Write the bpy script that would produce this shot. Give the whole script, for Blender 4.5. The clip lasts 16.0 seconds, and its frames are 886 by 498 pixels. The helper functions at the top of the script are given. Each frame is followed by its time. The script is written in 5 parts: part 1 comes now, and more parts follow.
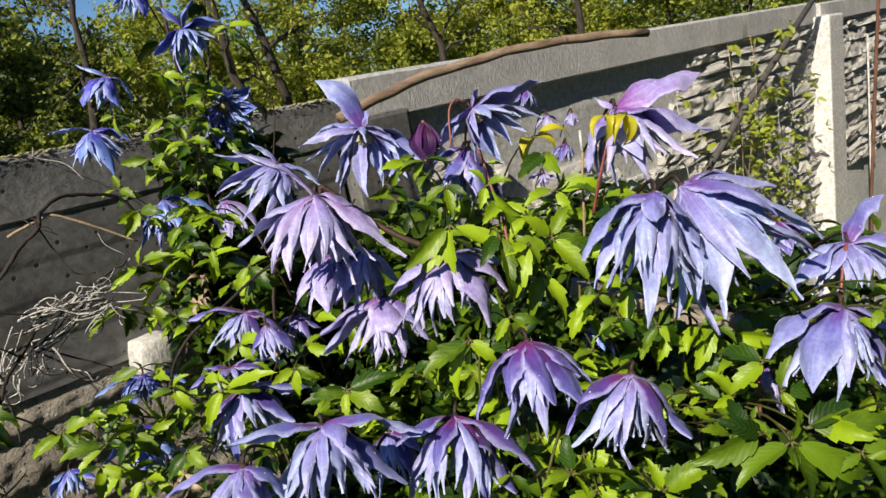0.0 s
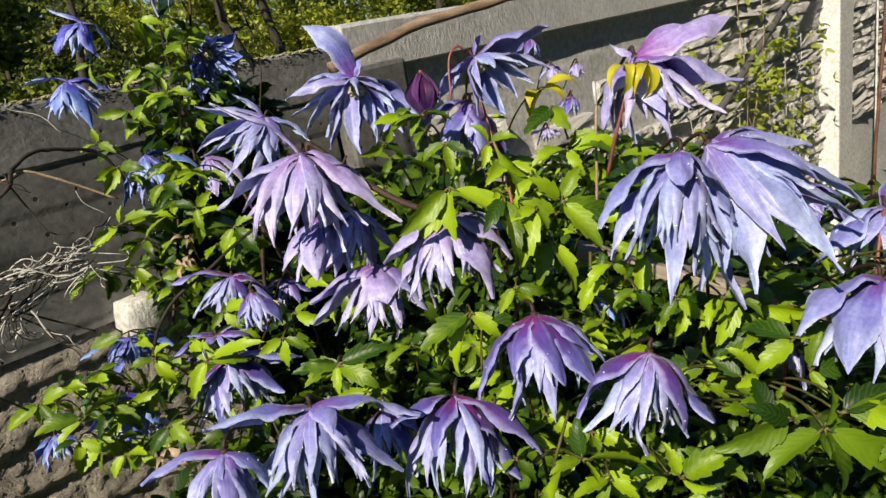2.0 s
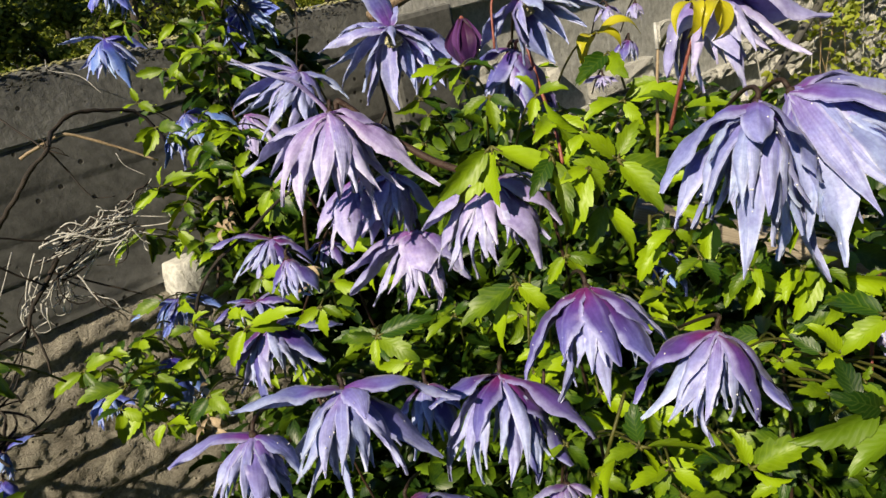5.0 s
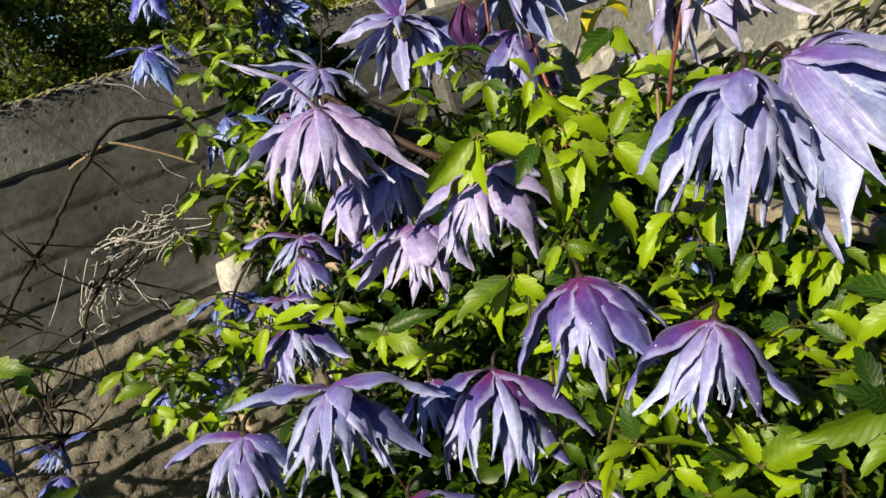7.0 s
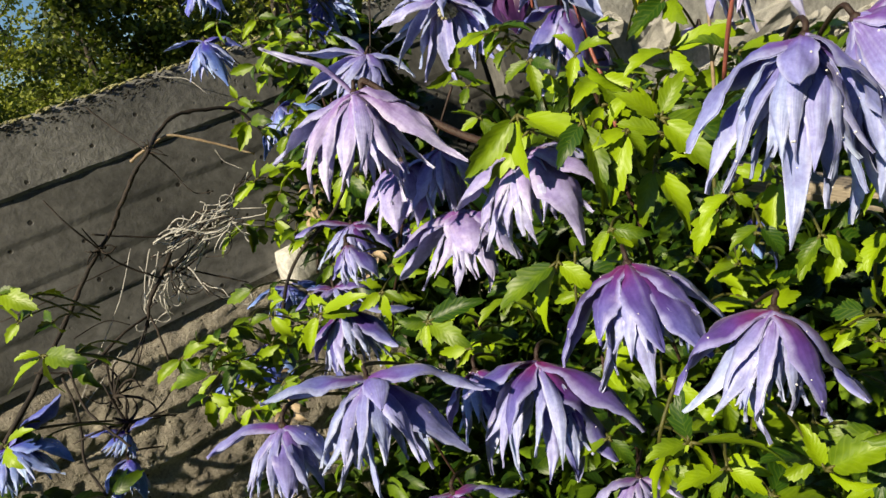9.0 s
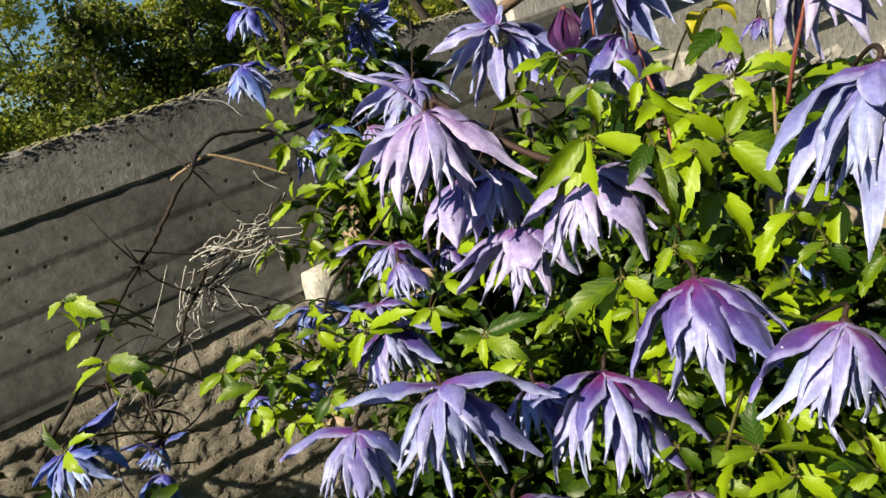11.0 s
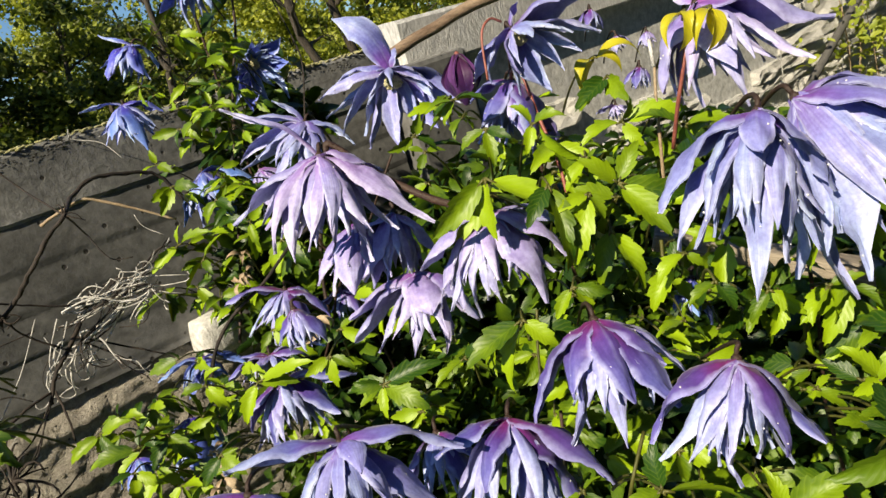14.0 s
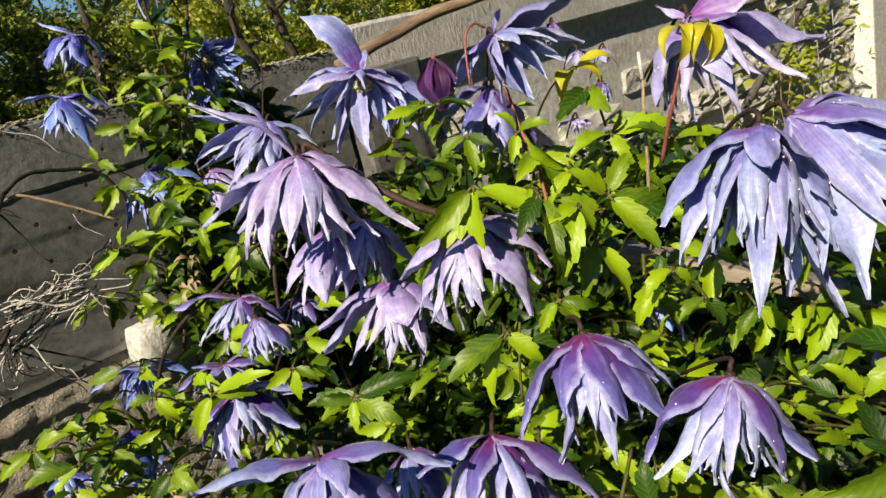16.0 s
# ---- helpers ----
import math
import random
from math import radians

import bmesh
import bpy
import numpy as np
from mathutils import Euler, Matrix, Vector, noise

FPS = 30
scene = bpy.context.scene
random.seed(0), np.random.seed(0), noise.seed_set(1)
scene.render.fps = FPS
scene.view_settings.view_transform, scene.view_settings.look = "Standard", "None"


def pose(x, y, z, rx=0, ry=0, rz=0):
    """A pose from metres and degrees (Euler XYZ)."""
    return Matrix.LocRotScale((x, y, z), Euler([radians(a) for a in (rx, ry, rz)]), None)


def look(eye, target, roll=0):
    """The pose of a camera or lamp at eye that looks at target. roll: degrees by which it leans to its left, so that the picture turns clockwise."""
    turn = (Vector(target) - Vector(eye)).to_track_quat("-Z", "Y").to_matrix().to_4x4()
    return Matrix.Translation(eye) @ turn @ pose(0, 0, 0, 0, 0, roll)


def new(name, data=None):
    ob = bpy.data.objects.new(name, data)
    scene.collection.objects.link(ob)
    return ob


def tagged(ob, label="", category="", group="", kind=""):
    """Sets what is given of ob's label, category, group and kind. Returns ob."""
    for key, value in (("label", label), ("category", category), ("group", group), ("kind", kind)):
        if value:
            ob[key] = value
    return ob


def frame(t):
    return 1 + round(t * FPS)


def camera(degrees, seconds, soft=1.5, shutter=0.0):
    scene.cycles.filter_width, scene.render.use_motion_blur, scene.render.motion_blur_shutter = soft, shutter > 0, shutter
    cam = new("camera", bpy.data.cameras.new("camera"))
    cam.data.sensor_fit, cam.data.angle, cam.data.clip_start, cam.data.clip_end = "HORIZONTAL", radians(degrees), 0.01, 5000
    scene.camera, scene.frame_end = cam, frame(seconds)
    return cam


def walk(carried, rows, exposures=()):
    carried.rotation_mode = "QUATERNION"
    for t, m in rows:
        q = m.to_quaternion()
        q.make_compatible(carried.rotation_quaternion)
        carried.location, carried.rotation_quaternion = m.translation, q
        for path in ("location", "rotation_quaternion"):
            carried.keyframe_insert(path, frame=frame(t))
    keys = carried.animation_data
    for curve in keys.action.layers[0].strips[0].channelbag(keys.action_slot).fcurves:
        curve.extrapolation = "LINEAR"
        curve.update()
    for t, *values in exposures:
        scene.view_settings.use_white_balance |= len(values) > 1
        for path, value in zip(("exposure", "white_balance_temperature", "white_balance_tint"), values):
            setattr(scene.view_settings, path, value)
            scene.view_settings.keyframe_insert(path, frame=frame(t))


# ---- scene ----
cam = camera(63.8, 16.0)
PATH = [
    (0, (0.0380, 0.0179, 1.4746), (0.7024, 0.7250, 1.2324), -9.71),
    (0.5, (0.0396, 0.0229, 1.4728), (0.7029, 0.7290, 1.2249), -9.48),
    (1, (0.0436, 0.0300, 1.4712), (0.7044, 0.7338, 1.2105), -9.20),
    (1.5, (0.0492, 0.0366, 1.4703), (0.7039, 0.7391, 1.1913), -9.14),
    (2, (0.0624, 0.0448, 1.4714), (0.7104, 0.7427, 1.1665), -9.68),
    (2.5, (0.0731, 0.0580, 1.4693), (0.7243, 0.7413, 1.1392), -9.60),
    (3, (0.0823, 0.0641, 1.4683), (0.7305, 0.7419, 1.1212), -9.86),
    (3.5, (0.0883, 0.0690, 1.4678), (0.7327, 0.7439, 1.1082), -9.88),
    (4, (0.0872, 0.0665, 1.4683), (0.7213, 0.7526, 1.1118), -10.19),
    (4.5, (0.0859, 0.0662, 1.4686), (0.6890, 0.7798, 1.1122), -10.89),
    (7, (0.1255, 0.0457, 1.4554), (0.6066, 0.8534, 1.1147), -16.42),
    (7.5, (0.1290, 0.0444, 1.4531), (0.5984, 0.8610, 1.1173), -16.80),
    (8, (0.1326, 0.0475, 1.4499), (0.5767, 0.8781, 1.1139), -17.62),
    (8.5, (0.1409, 0.0477, 1.4496), (0.5565, 0.8953, 1.1196), -18.69),
    (9, (0.1403, 0.0493, 1.4489), (0.5397, 0.9037, 1.1166), -19.00),
    (9.5, (0.1292, 0.0623, 1.4465), (0.5238, 0.9153, 1.1047), -17.85),
    (12, (0.1037, 0.0469, 1.4599), (0.5391, 0.9075, 1.1958), -17.96),
    (12.5, (0.1077, 0.0462, 1.4583), (0.5609, 0.8979, 1.1953), -17.84),
    (13, (0.1128, 0.0522, 1.4555), (0.5959, 0.8848, 1.1847), -17.35),
    (13.5, (0.1181, 0.0510, 1.4547), (0.6283, 0.8657, 1.1790), -17.76),
    (14, (0.1106, 0.0625, 1.4548), (0.6642, 0.8458, 1.1723), -16.10),
    (14.5, (0.0954, 0.0599, 1.4563), (0.7054, 0.8066, 1.1908), -14.90),
    (15, (0.0894, 0.0688, 1.4564), (0.7176, 0.8003, 1.1914), -13.62),
    (15.5, (0.0958, 0.0729, 1.4565), (0.7184, 0.8070, 1.1857), -13.70),
    (16, (0.1015, 0.0857, 1.4565), (0.7259, 0.8101, 1.1643), -13.17),
]
walk(cam, [(t, look(eye, target, roll)) for t, eye, target, roll in PATH], [(0, 0.36, 6300, 11), (4, 0.32, 6850, 7), (7, 0.34, 7000, 6), (9.5, 0.47, 7000, 6), (12, 0.52, 6850, 7), (14, 0.57, 6850, 7), (15, 0.56, 6900, 7), (16, 0.45, 7000, 7)])

# ---- world, sun ----
TO_SUN = Vector((-0.74, -0.22, 0.62)).normalized()
world = bpy.data.worlds.new("world")
scene.world = world
world.use_nodes = True
wn = world.node_tree.nodes
sky = wn.new("ShaderNodeTexSky")
sky.sky_type = "NISHITA"
sky.sun_disc = False
sky.air_density, sky.dust_density, sky.ozone_density = 1.0, 0.0, 9.0
sky.sun_elevation = math.asin(TO_SUN.z)
sky.sun_rotation = math.atan2(TO_SUN.x, TO_SUN.y)
wn["Background"].inputs[1].default_value = 0.07
world.node_tree.links.new(sky.outputs[0], wn["Background"].inputs[0])
sun_data = bpy.data.lights.new("sun", "SUN")
sun_data.energy, sun_data.angle, sun_data.color = 5.0, radians(0.6), (1.0, 0.88, 0.68)
sun = new("sun", sun_data)
sun.matrix_world = look(TO_SUN * 20, (0, 0, 0))

# ---- materials ----


def nodes_of(name):
    m = bpy.data.materials.new(name)
    m.use_nodes = True
    nt = m.node_tree
    return m, nt, nt.nodes, nt.links, nt.nodes["Principled BSDF"]


def ramp(nodes, stops):
    r = nodes.new("ShaderNodeValToRGB")
    e = r.color_ramp.elements
    while len(e) < len(stops):
        e.new(0.5)
    for el, (p, c) in zip(e, stops):
        el.position, el.color = p, (*c, 1)
    return r


def noise_node(nodes, links, scale, detail=4.0, rough=0.6, coord="Object", stretch=None):
    tc = nodes.new("ShaderNodeTexCoord")
    n = nodes.new("ShaderNodeTexNoise")
    n.inputs["Scale"].default_value, n.inputs["Detail"].default_value, n.inputs["Roughness"].default_value = scale, detail, rough
    if stretch:
        mp = nodes.new("ShaderNodeMapping")
        mp.inputs["Scale"].default_value = stretch
        links.new(tc.outputs[coord], mp.inputs[0])
        links.new(mp.outputs[0], n.inputs["Vector"])
    else:
        links.new(tc.outputs[coord], n.inputs["Vector"])
    return n


def mix_color(nodes, links, a, b, fac, mode="MIX"):
    m = nodes.new("ShaderNodeMix")
    m.data_type, m.blend_type = "RGBA", mode
    for sock, val in ((m.inputs[0], fac), (m.inputs[6], a), (m.inputs[7], b)):
        if hasattr(val, "is_output"):
            links.new(val, sock)
        elif isinstance(val, (int, float)):
            sock.default_value = val
        else:
            sock.default_value = (*val, 1)
    return m.outputs[2]


def bump(nodes, links, height, strength, distance, bsdf):
    b = nodes.new("ShaderNodeBump")
    b.inputs["Strength"].default_value, b.inputs["Distance"].default_value = strength, distance
    links.new(height, b.inputs["Height"])
    links.new(b.outputs[0], bsdf.inputs["Normal"])
    return b


def rough_material(name, dark, light, scale, roughness=0.85, bump_h=0.003, spots=0.0, stretch=None, moss=None):
    m, nt, nodes, links, bsdf = nodes_of(name)
    big = noise_node(nodes, links, scale, 5, 0.65, stretch=stretch)
    fine = noise_node(nodes, links, scale * 14, 5, 0.7, stretch=stretch)
    r = ramp(nodes, [(0.3, dark), (0.72, light)])
    links.new(big.outputs[0], r.inputs[0])
    r2 = ramp(nodes, [(0.3, (0.55, 0.55, 0.55)), (0.7, (1.2, 1.2, 1.2))])
    links.new(fine.outputs[0], r2.inputs[0])
    col = mix_color(nodes, links, r.outputs[0], r2.outputs[0], 1.0, "MULTIPLY")
    if spots:
        v = nodes.new("ShaderNodeTexVoronoi")
        tc = nodes.new("ShaderNodeTexCoord")
        links.new(tc.outputs["Object"], v.inputs["Vector"])
        v.inputs["Scale"].default_value = spots
        rs = ramp(nodes, [(0.09, (0, 0, 0)), (0.14, (1, 1, 1))])
        links.new(v.outputs[0], rs.inputs[0])
        col = mix_color(nodes, links, (0.02, 0.018, 0.016), col, rs.outputs[0])
    if moss:
        mn = noise_node(nodes, links, 9.0, 6, 0.7)
        rm = ramp(nodes, [(0.52, (0, 0, 0)), (0.66, (1, 1, 1))])
        links.new(mn.outputs[0], rm.inputs[0])
        col = mix_color(nodes, links, col, moss, rm.outputs[0])
    links.new(col, bsdf.inputs["Base Color"])
    bsdf.inputs["Roughness"].default_value = roughness
    relief = fine.outputs[0]
    if spots:
        pit = nodes.new("ShaderNodeMath")
        pit.operation = "MULTIPLY_ADD"
        pit.inputs[1].default_value = 0.9
        links.new(rs.outputs[0], pit.inputs[0])
        links.new(relief, pit.inputs[2])
        relief = pit.outputs[0]
    bump(nodes, links, relief, 0.7, bump_h, bsdf)
    return m


def leafy(name, dark, light, vein, trans, trans_amount=0.35, rough=0.38, patch=30):
    """Thin green blade: colour by noise and by piece, paler midrib and side veins, light shining through."""
    m, nt, nodes, links, bsdf = nodes_of(name)
    n = noise_node(nodes, links, patch, 4, 0.6)
    r = ramp(nodes, [(0.3, dark), (0.7, light)])
    info = nodes.new("ShaderNodeObjectInfo")
    geo = nodes.new("ShaderNodeNewGeometry")
    add = nodes.new("ShaderNodeMath")
    add.operation = "MULTIPLY_ADD"
    add.inputs[1].default_value = 0.45
    links.new(geo.outputs["Random Per Island"], add.inputs[0])
    links.new(n.outputs[0], add.inputs[2])
    sub = nodes.new("ShaderNodeMath")
    sub.operation = "MULTIPLY_ADD"
    sub.inputs[1].default_value, sub.inputs[2].default_value = 0.3, -0.38
    links.new(info.outputs["Random"], sub.inputs[0])
    sm = nodes.new("ShaderNodeMath")
    links.new(add.outputs[0], sm.inputs[0])
    links.new(sub.outputs[0], sm.inputs[1])
    links.new(sm.outputs[0], r.inputs[0])
    uv = nodes.new("ShaderNodeUVMap")
    sep = nodes.new("ShaderNodeSeparateXYZ")
    links.new(uv.outputs[0], sep.inputs[0])
    # u runs 0..1 across; side veins slant forward from the midrib
    du = nodes.new("ShaderNodeMath")
    du.operation = "SUBTRACT"
    du.inputs[1].default_value = 0.5
    links.new(sep.outputs[0], du.inputs[0])
    ab = nodes.new("ShaderNodeMath")
    ab.operation = "ABSOLUTE"
    links.new(du.outputs[0], ab.inputs[0])
    sl = nodes.new("ShaderNodeMath")
    sl.operation = "MULTIPLY_ADD"
    sl.inputs[1].default_value = -0.55
    links.new(ab.outputs[0], sl.inputs[0])
    links.new(sep.outputs[1], sl.inputs[2])
    fr = nodes.new("ShaderNodeMath")
    fr.operation = "PINGPONG"
    fr.inputs[1].default_value = 0.065
    links.new(sl.outputs[0], fr.inputs[0])
    mn = nodes.new("ShaderNodeMath")
    mn.operation = "MINIMUM"
    links.new(fr.outputs[0], mn.inputs[0])
    links.new(ab.outputs[0], mn.inputs[1])
    rv = ramp(nodes, [(0.006, (1, 1, 1)), (0.022, (0, 0, 0))])
    links.new(mn.outputs[0], rv.inputs[0])
    half = nodes.new("ShaderNodeMath")
    half.operation = "MULTIPLY"
    half.inputs[1].default_value = 0.12
    links.new(rv.outputs[0], half.inputs[0])
    col = mix_color(nodes, links, r.outputs[0], vein, half.outputs[0])
    links.new(col, bsdf.inputs["Base Color"])
    bsdf.inputs["Roughness"].default_value = rough
    bsdf.inputs["Specular IOR Level"].default_value = 0.38
    hb = nodes.new("ShaderNodeMath")
    hb.operation = "MULTIPLY_ADD"
    hb.inputs[1].default_value = 3.0
    links.new(mn.outputs[0], hb.inputs[0])
    links.new(n.outputs[0], hb.inputs[2])
    b = bump(nodes, links, hb.outputs[0], 0.3, 0.001, bsdf)
    tr = nodes.new("ShaderNodeBsdfTranslucent")
    tcol = mix_color(nodes, links, col, trans, 0.75)
    links.new(tcol, tr.inputs[0])
    links.new(b.outputs[0], tr.inputs["Normal"])
    mx = nodes.new("ShaderNodeMixShader")
    mx.inputs[0].default_value = trans_amount
    links.new(bsdf.outputs[0], mx.inputs[1])
    links.new(tr.outputs[0], mx.inputs[2])
    links.new(mx.outputs[0], nodes["Material Output"].inputs[0])
    return m


def petal(name, base, mid, tip, edge, trans_amount=0.09):
    """Tepal: deep colour at the claw and along the nerves, pale at margin and tip, silky and slightly see-through."""
    m, nt, nodes, links, bsdf = nodes_of(name)
    uv = nodes.new("ShaderNodeUVMap")
    sep = nodes.new("ShaderNodeSeparateXYZ")
    links.new(uv.outputs[0], sep.inputs[0])
    r = ramp(nodes, [(0.10, base), (0.36, mid), (0.75, tip)])
    n = noise_node(nodes, links, 55, 4, 0.6)
    nm = nodes.new("ShaderNodeMath")
    nm.operation = "MULTIPLY_ADD"
    nm.inputs[1].default_value = 0.42
    links.new(n.outputs[0], nm.inputs[0])
    links.new(sep.outputs[1], nm.inputs[2])
    sh = nodes.new("ShaderNodeMath")
    sh.operation = "SUBTRACT"
    sh.inputs[1].default_value = 0.2
    links.new(nm.outputs[0], sh.inputs[0])
    links.new(sh.outputs[0], r.inputs[0])
    # margin
    du = nodes.new("ShaderNodeMath")
    du.operation = "SUBTRACT"
    du.inputs[1].default_value = 0.5
    links.new(sep.outputs[0], du.inputs[0])
    ab = nodes.new("ShaderNodeMath")
    ab.operation = "ABSOLUTE"
    links.new(du.outputs[0], ab.inputs[0])
    rm = ramp(nodes, [(0.36, (0, 0, 0)), (0.49, (0.85, 0.85, 0.85))])
    links.new(ab.outputs[0], rm.inputs[0])
    col = mix_color(nodes, links, r.outputs[0], edge, rm.outputs[0])
    # nerves along the length
    w = nodes.new("ShaderNodeMath")
    w.operation = "MULTIPLY"
    w.inputs[1].default_value = 52.0
    links.new(sep.outputs[0], w.inputs[0])
    s = nodes.new("ShaderNodeMath")
    s.operation = "SINE"
    links.new(w.outputs[0], s.inputs[0])
    warp = nodes.new("ShaderNodeMath")
    warp.operation = "MULTIPLY_ADD"
    warp.inputs[1].default_value = 5.0
    links.new(n.outputs[0], warp.inputs[0])
    links.new(w.outputs[0], warp.inputs[2])
    links.new(warp.outputs[0], s.inputs[0])
    rn = ramp(nodes, [(0.0, (0.86, 0.78, 0.93)), (0.8, (1, 1, 1))])
    links.new(s.outputs[0], rn.inputs[0])
    fade = ramp(nodes, [(0.15, (0.7, 0.7, 0.7)), (0.75, (0.12, 0.12, 0.12))])
    links.new(sep.outputs[1], fade.inputs[0])
    col = mix_color(nodes, links, col, rn.outputs[0], fade.outputs[0], "MULTIPLY")
    # pale midrib band
    rb = ramp(nodes, [(0.01, (0.16, 0.16, 0.16)), (0.07, (0, 0, 0))])
    links.new(ab.outputs[0], rb.inputs[0])
    col = mix_color(nodes, links, col, edge, rb.outputs[0])
    bl = noise_node(nodes, links, 120, 3, 0.6)
    rbl = ramp(nodes, [(0.40, (0.74, 0.64, 0.84)), (0.58, (1.04, 1.03, 1.02))])
    links.new(bl.outputs[0], rbl.inputs[0])
    col = mix_color(nodes, links, col, rbl.outputs[0], 0.45, "MULTIPLY")
    gn = noise_node(nodes, links, 420, 3, 0.7)
    rg = ramp(nodes, [(0.36, (0.70, 0.66, 0.78)), (0.64, (1.14, 1.14, 1.12))])
    links.new(gn.outputs[0], rg.inputs[0])
    col = mix_color(nodes, links, col, rg.outputs[0], 0.6, "MULTIPLY")
    info = nodes.new("ShaderNodeObjectInfo")
    hs = nodes.new("ShaderNodeHueSaturation")
    hv = nodes.new("ShaderNodeMapRange")
    hv.inputs[3].default_value, hv.inputs[4].default_value = 0.485, 0.515
    links.new(info.outputs["Random"], hv.inputs[0])
    links.new(hv.outputs[0], hs.inputs["Hue"])
    links.new(col, hs.inputs["Color"])
    col = hs.outputs[0]
    links.new(col, bsdf.inputs["Base Color"])
    bsdf.inputs["Roughness"].default_value = 0.5
    bsdf.inputs["Sheen Weight"].default_value = 0.1
    bsdf.inputs["Sheen Roughness"].default_value = 0.4
    h = nodes.new("ShaderNodeMath")
    h.operation = "MULTIPLY_ADD"
    h.inputs[1].default_value = 0.06
    links.new(s.outputs[0], h.inputs[0])
    links.new(bl.outputs[0], h.inputs[2])
    b = bump(nodes, links, h.outputs[0], 0.4, 0.0007, bsdf)
    tr = nodes.new("ShaderNodeBsdfTranslucent")
    links.new(col, tr.inputs[0])
    mx = nodes.new("ShaderNodeMixShader")
    mx.inputs[0].default_value = trans_amount
    links.new(bsdf.outputs[0], mx.inputs[1])
    links.new(tr.outputs[0], mx.inputs[2])
    links.new(mx.outputs[0], nodes["Material Output"].inputs[0])
    return m


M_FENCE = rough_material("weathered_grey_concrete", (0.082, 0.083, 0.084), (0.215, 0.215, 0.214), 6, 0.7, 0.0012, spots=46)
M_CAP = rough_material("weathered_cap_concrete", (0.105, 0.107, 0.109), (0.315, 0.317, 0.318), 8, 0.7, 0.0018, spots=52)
M_CAP_RENDER = rough_material("rendered_cap_concrete", (0.50, 0.50, 0.51), (0.72, 0.72, 0.72), 10, 0.8, 0.005, stretch=(1.6, 1.6, 0.6))
M_LIGHT = rough_material("whitewashed_concrete", (0.60, 0.60, 0.60), (0.80, 0.80, 0.79), 5, 0.8, 0.003)
M_STONE = rough_material("cast_stone_concrete", (0.60, 0.59, 0.57), (0.84, 0.83, 0.80), 9, 0.85, 0.005)
M_STONE_GREY = rough_material("grey_cast_stone", (0.20, 0.18, 0.155), (0.60, 0.55, 0.47), 20, 0.9, 0.008, spots=90)
M_POST = rough_material("whitewashed_post", (0.74, 0.73, 0.72), (0.88, 0.87, 0.86), 7, 0.75, 0.003)
M_MOSS = rough_material("lichen_edge", (0.30, 0.29, 0.11), (0.66, 0.63, 0.36), 25, 0.95, 0.004)
M_ALGAE = rough_material("black_algae_crust", (0.012, 0.012, 0.010), (0.045, 0.042, 0.035), 60, 0.95, 0.002)
M_SKYBLOCK = rough_material("sky_block_grey", (0.09, 0.09, 0.09), (0.15, 0.15, 0.15), 3, 0.9, 0.003)
M_RUST = rough_material("rusty_steel", (0.07, 0.03, 0.018), (0.20, 0.09, 0.05), 30, 0.8, 0.001)
M_POLE = rough_material("grey_weathered_pole", (0.06, 0.058, 0.055), (0.15, 0.145, 0.14), 25, 0.8, 0.001, stretch=(2, 2, 0.3))
M_GROUND = rough_material("soil_and_grass", (0.035, 0.05, 0.018), (0.10, 0.12, 0.04), 3, 0.95, 0.02)
M_BARK = rough_material("tree_bark", (0.03, 0.024, 0.018), (0.11, 0.09, 0.07), 12, 0.9, 0.01, stretch=(3, 3, 0.6))
M_STICK = rough_material("weathered_branch", (0.16, 0.095, 0.06), (0.56, 0.42, 0.30), 30, 0.8, 0.003, stretch=(0.5, 2.2, 3.5))
M_DRY = rough_material("dry_vine_stem", (0.012, 0.009, 0.008), (0.055, 0.040, 0.032), 40, 0.8, 0.001)
M_STRAW = rough_material("dry_fibre", (0.34, 0.33, 0.32), (0.86, 0.85, 0.83), 60, 0.7, 0.0005)
M_VSTEM = rough_material("vine_stem", (0.018, 0.010, 0.008), (0.075, 0.036, 0.024), 30, 0.6, 0.001)
M_RSTALK = rough_material("red_flower_stalk", (0.22, 0.06, 0.05), (0.42, 0.14, 0.10), 40, 0.45, 0.0005)
M_GSTALK = rough_material("green_stalk", (0.05, 0.06, 0.012), (0.15, 0.14, 0.03), 40, 0.5, 0.0005)
M_TWIG = rough_material("pale_twig", (0.28, 0.19, 0.11), (0.52, 0.41, 0.28), 40, 0.6, 0.0005)
M_WOOD = rough_material("old_board", (0.14, 0.115, 0.09), (0.48, 0.41, 0.33), 14, 0.85, 0.002, stretch=(0.2, 4, 4))
M_CENTRE = rough_material("cream_stamens", (0.55, 0.50, 0.28), (0.80, 0.76, 0.52), 200, 0.7, 0.001)
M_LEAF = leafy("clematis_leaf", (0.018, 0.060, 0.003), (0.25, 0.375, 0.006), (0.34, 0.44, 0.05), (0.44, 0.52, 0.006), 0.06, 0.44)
# the same leaf dimmed in its colour, to put shade inside the vine
M_DIMLEAF = leafy("dimmed_clematis_leaf", (0.009, 0.033, 0.003), (0.115, 0.20, 0.006), (0.20, 0.28, 0.05), (0.25, 0.34, 0.006), 0.05, 0.42)
M_YLEAF = leafy("light_vine_leaf", (0.12, 0.19, 0.02), (0.38, 0.43, 0.06), (0.45, 0.50, 0.12), (0.60, 0.66, 0.01), 0.36, 0.45)
M_YOUNG = leafy("yellow_young_leaf", (0.38, 0.36, 0.015), (0.60, 0.55, 0.03), (0.60, 0.56, 0.12), (0.75, 0.62, 0.02), 0.3)
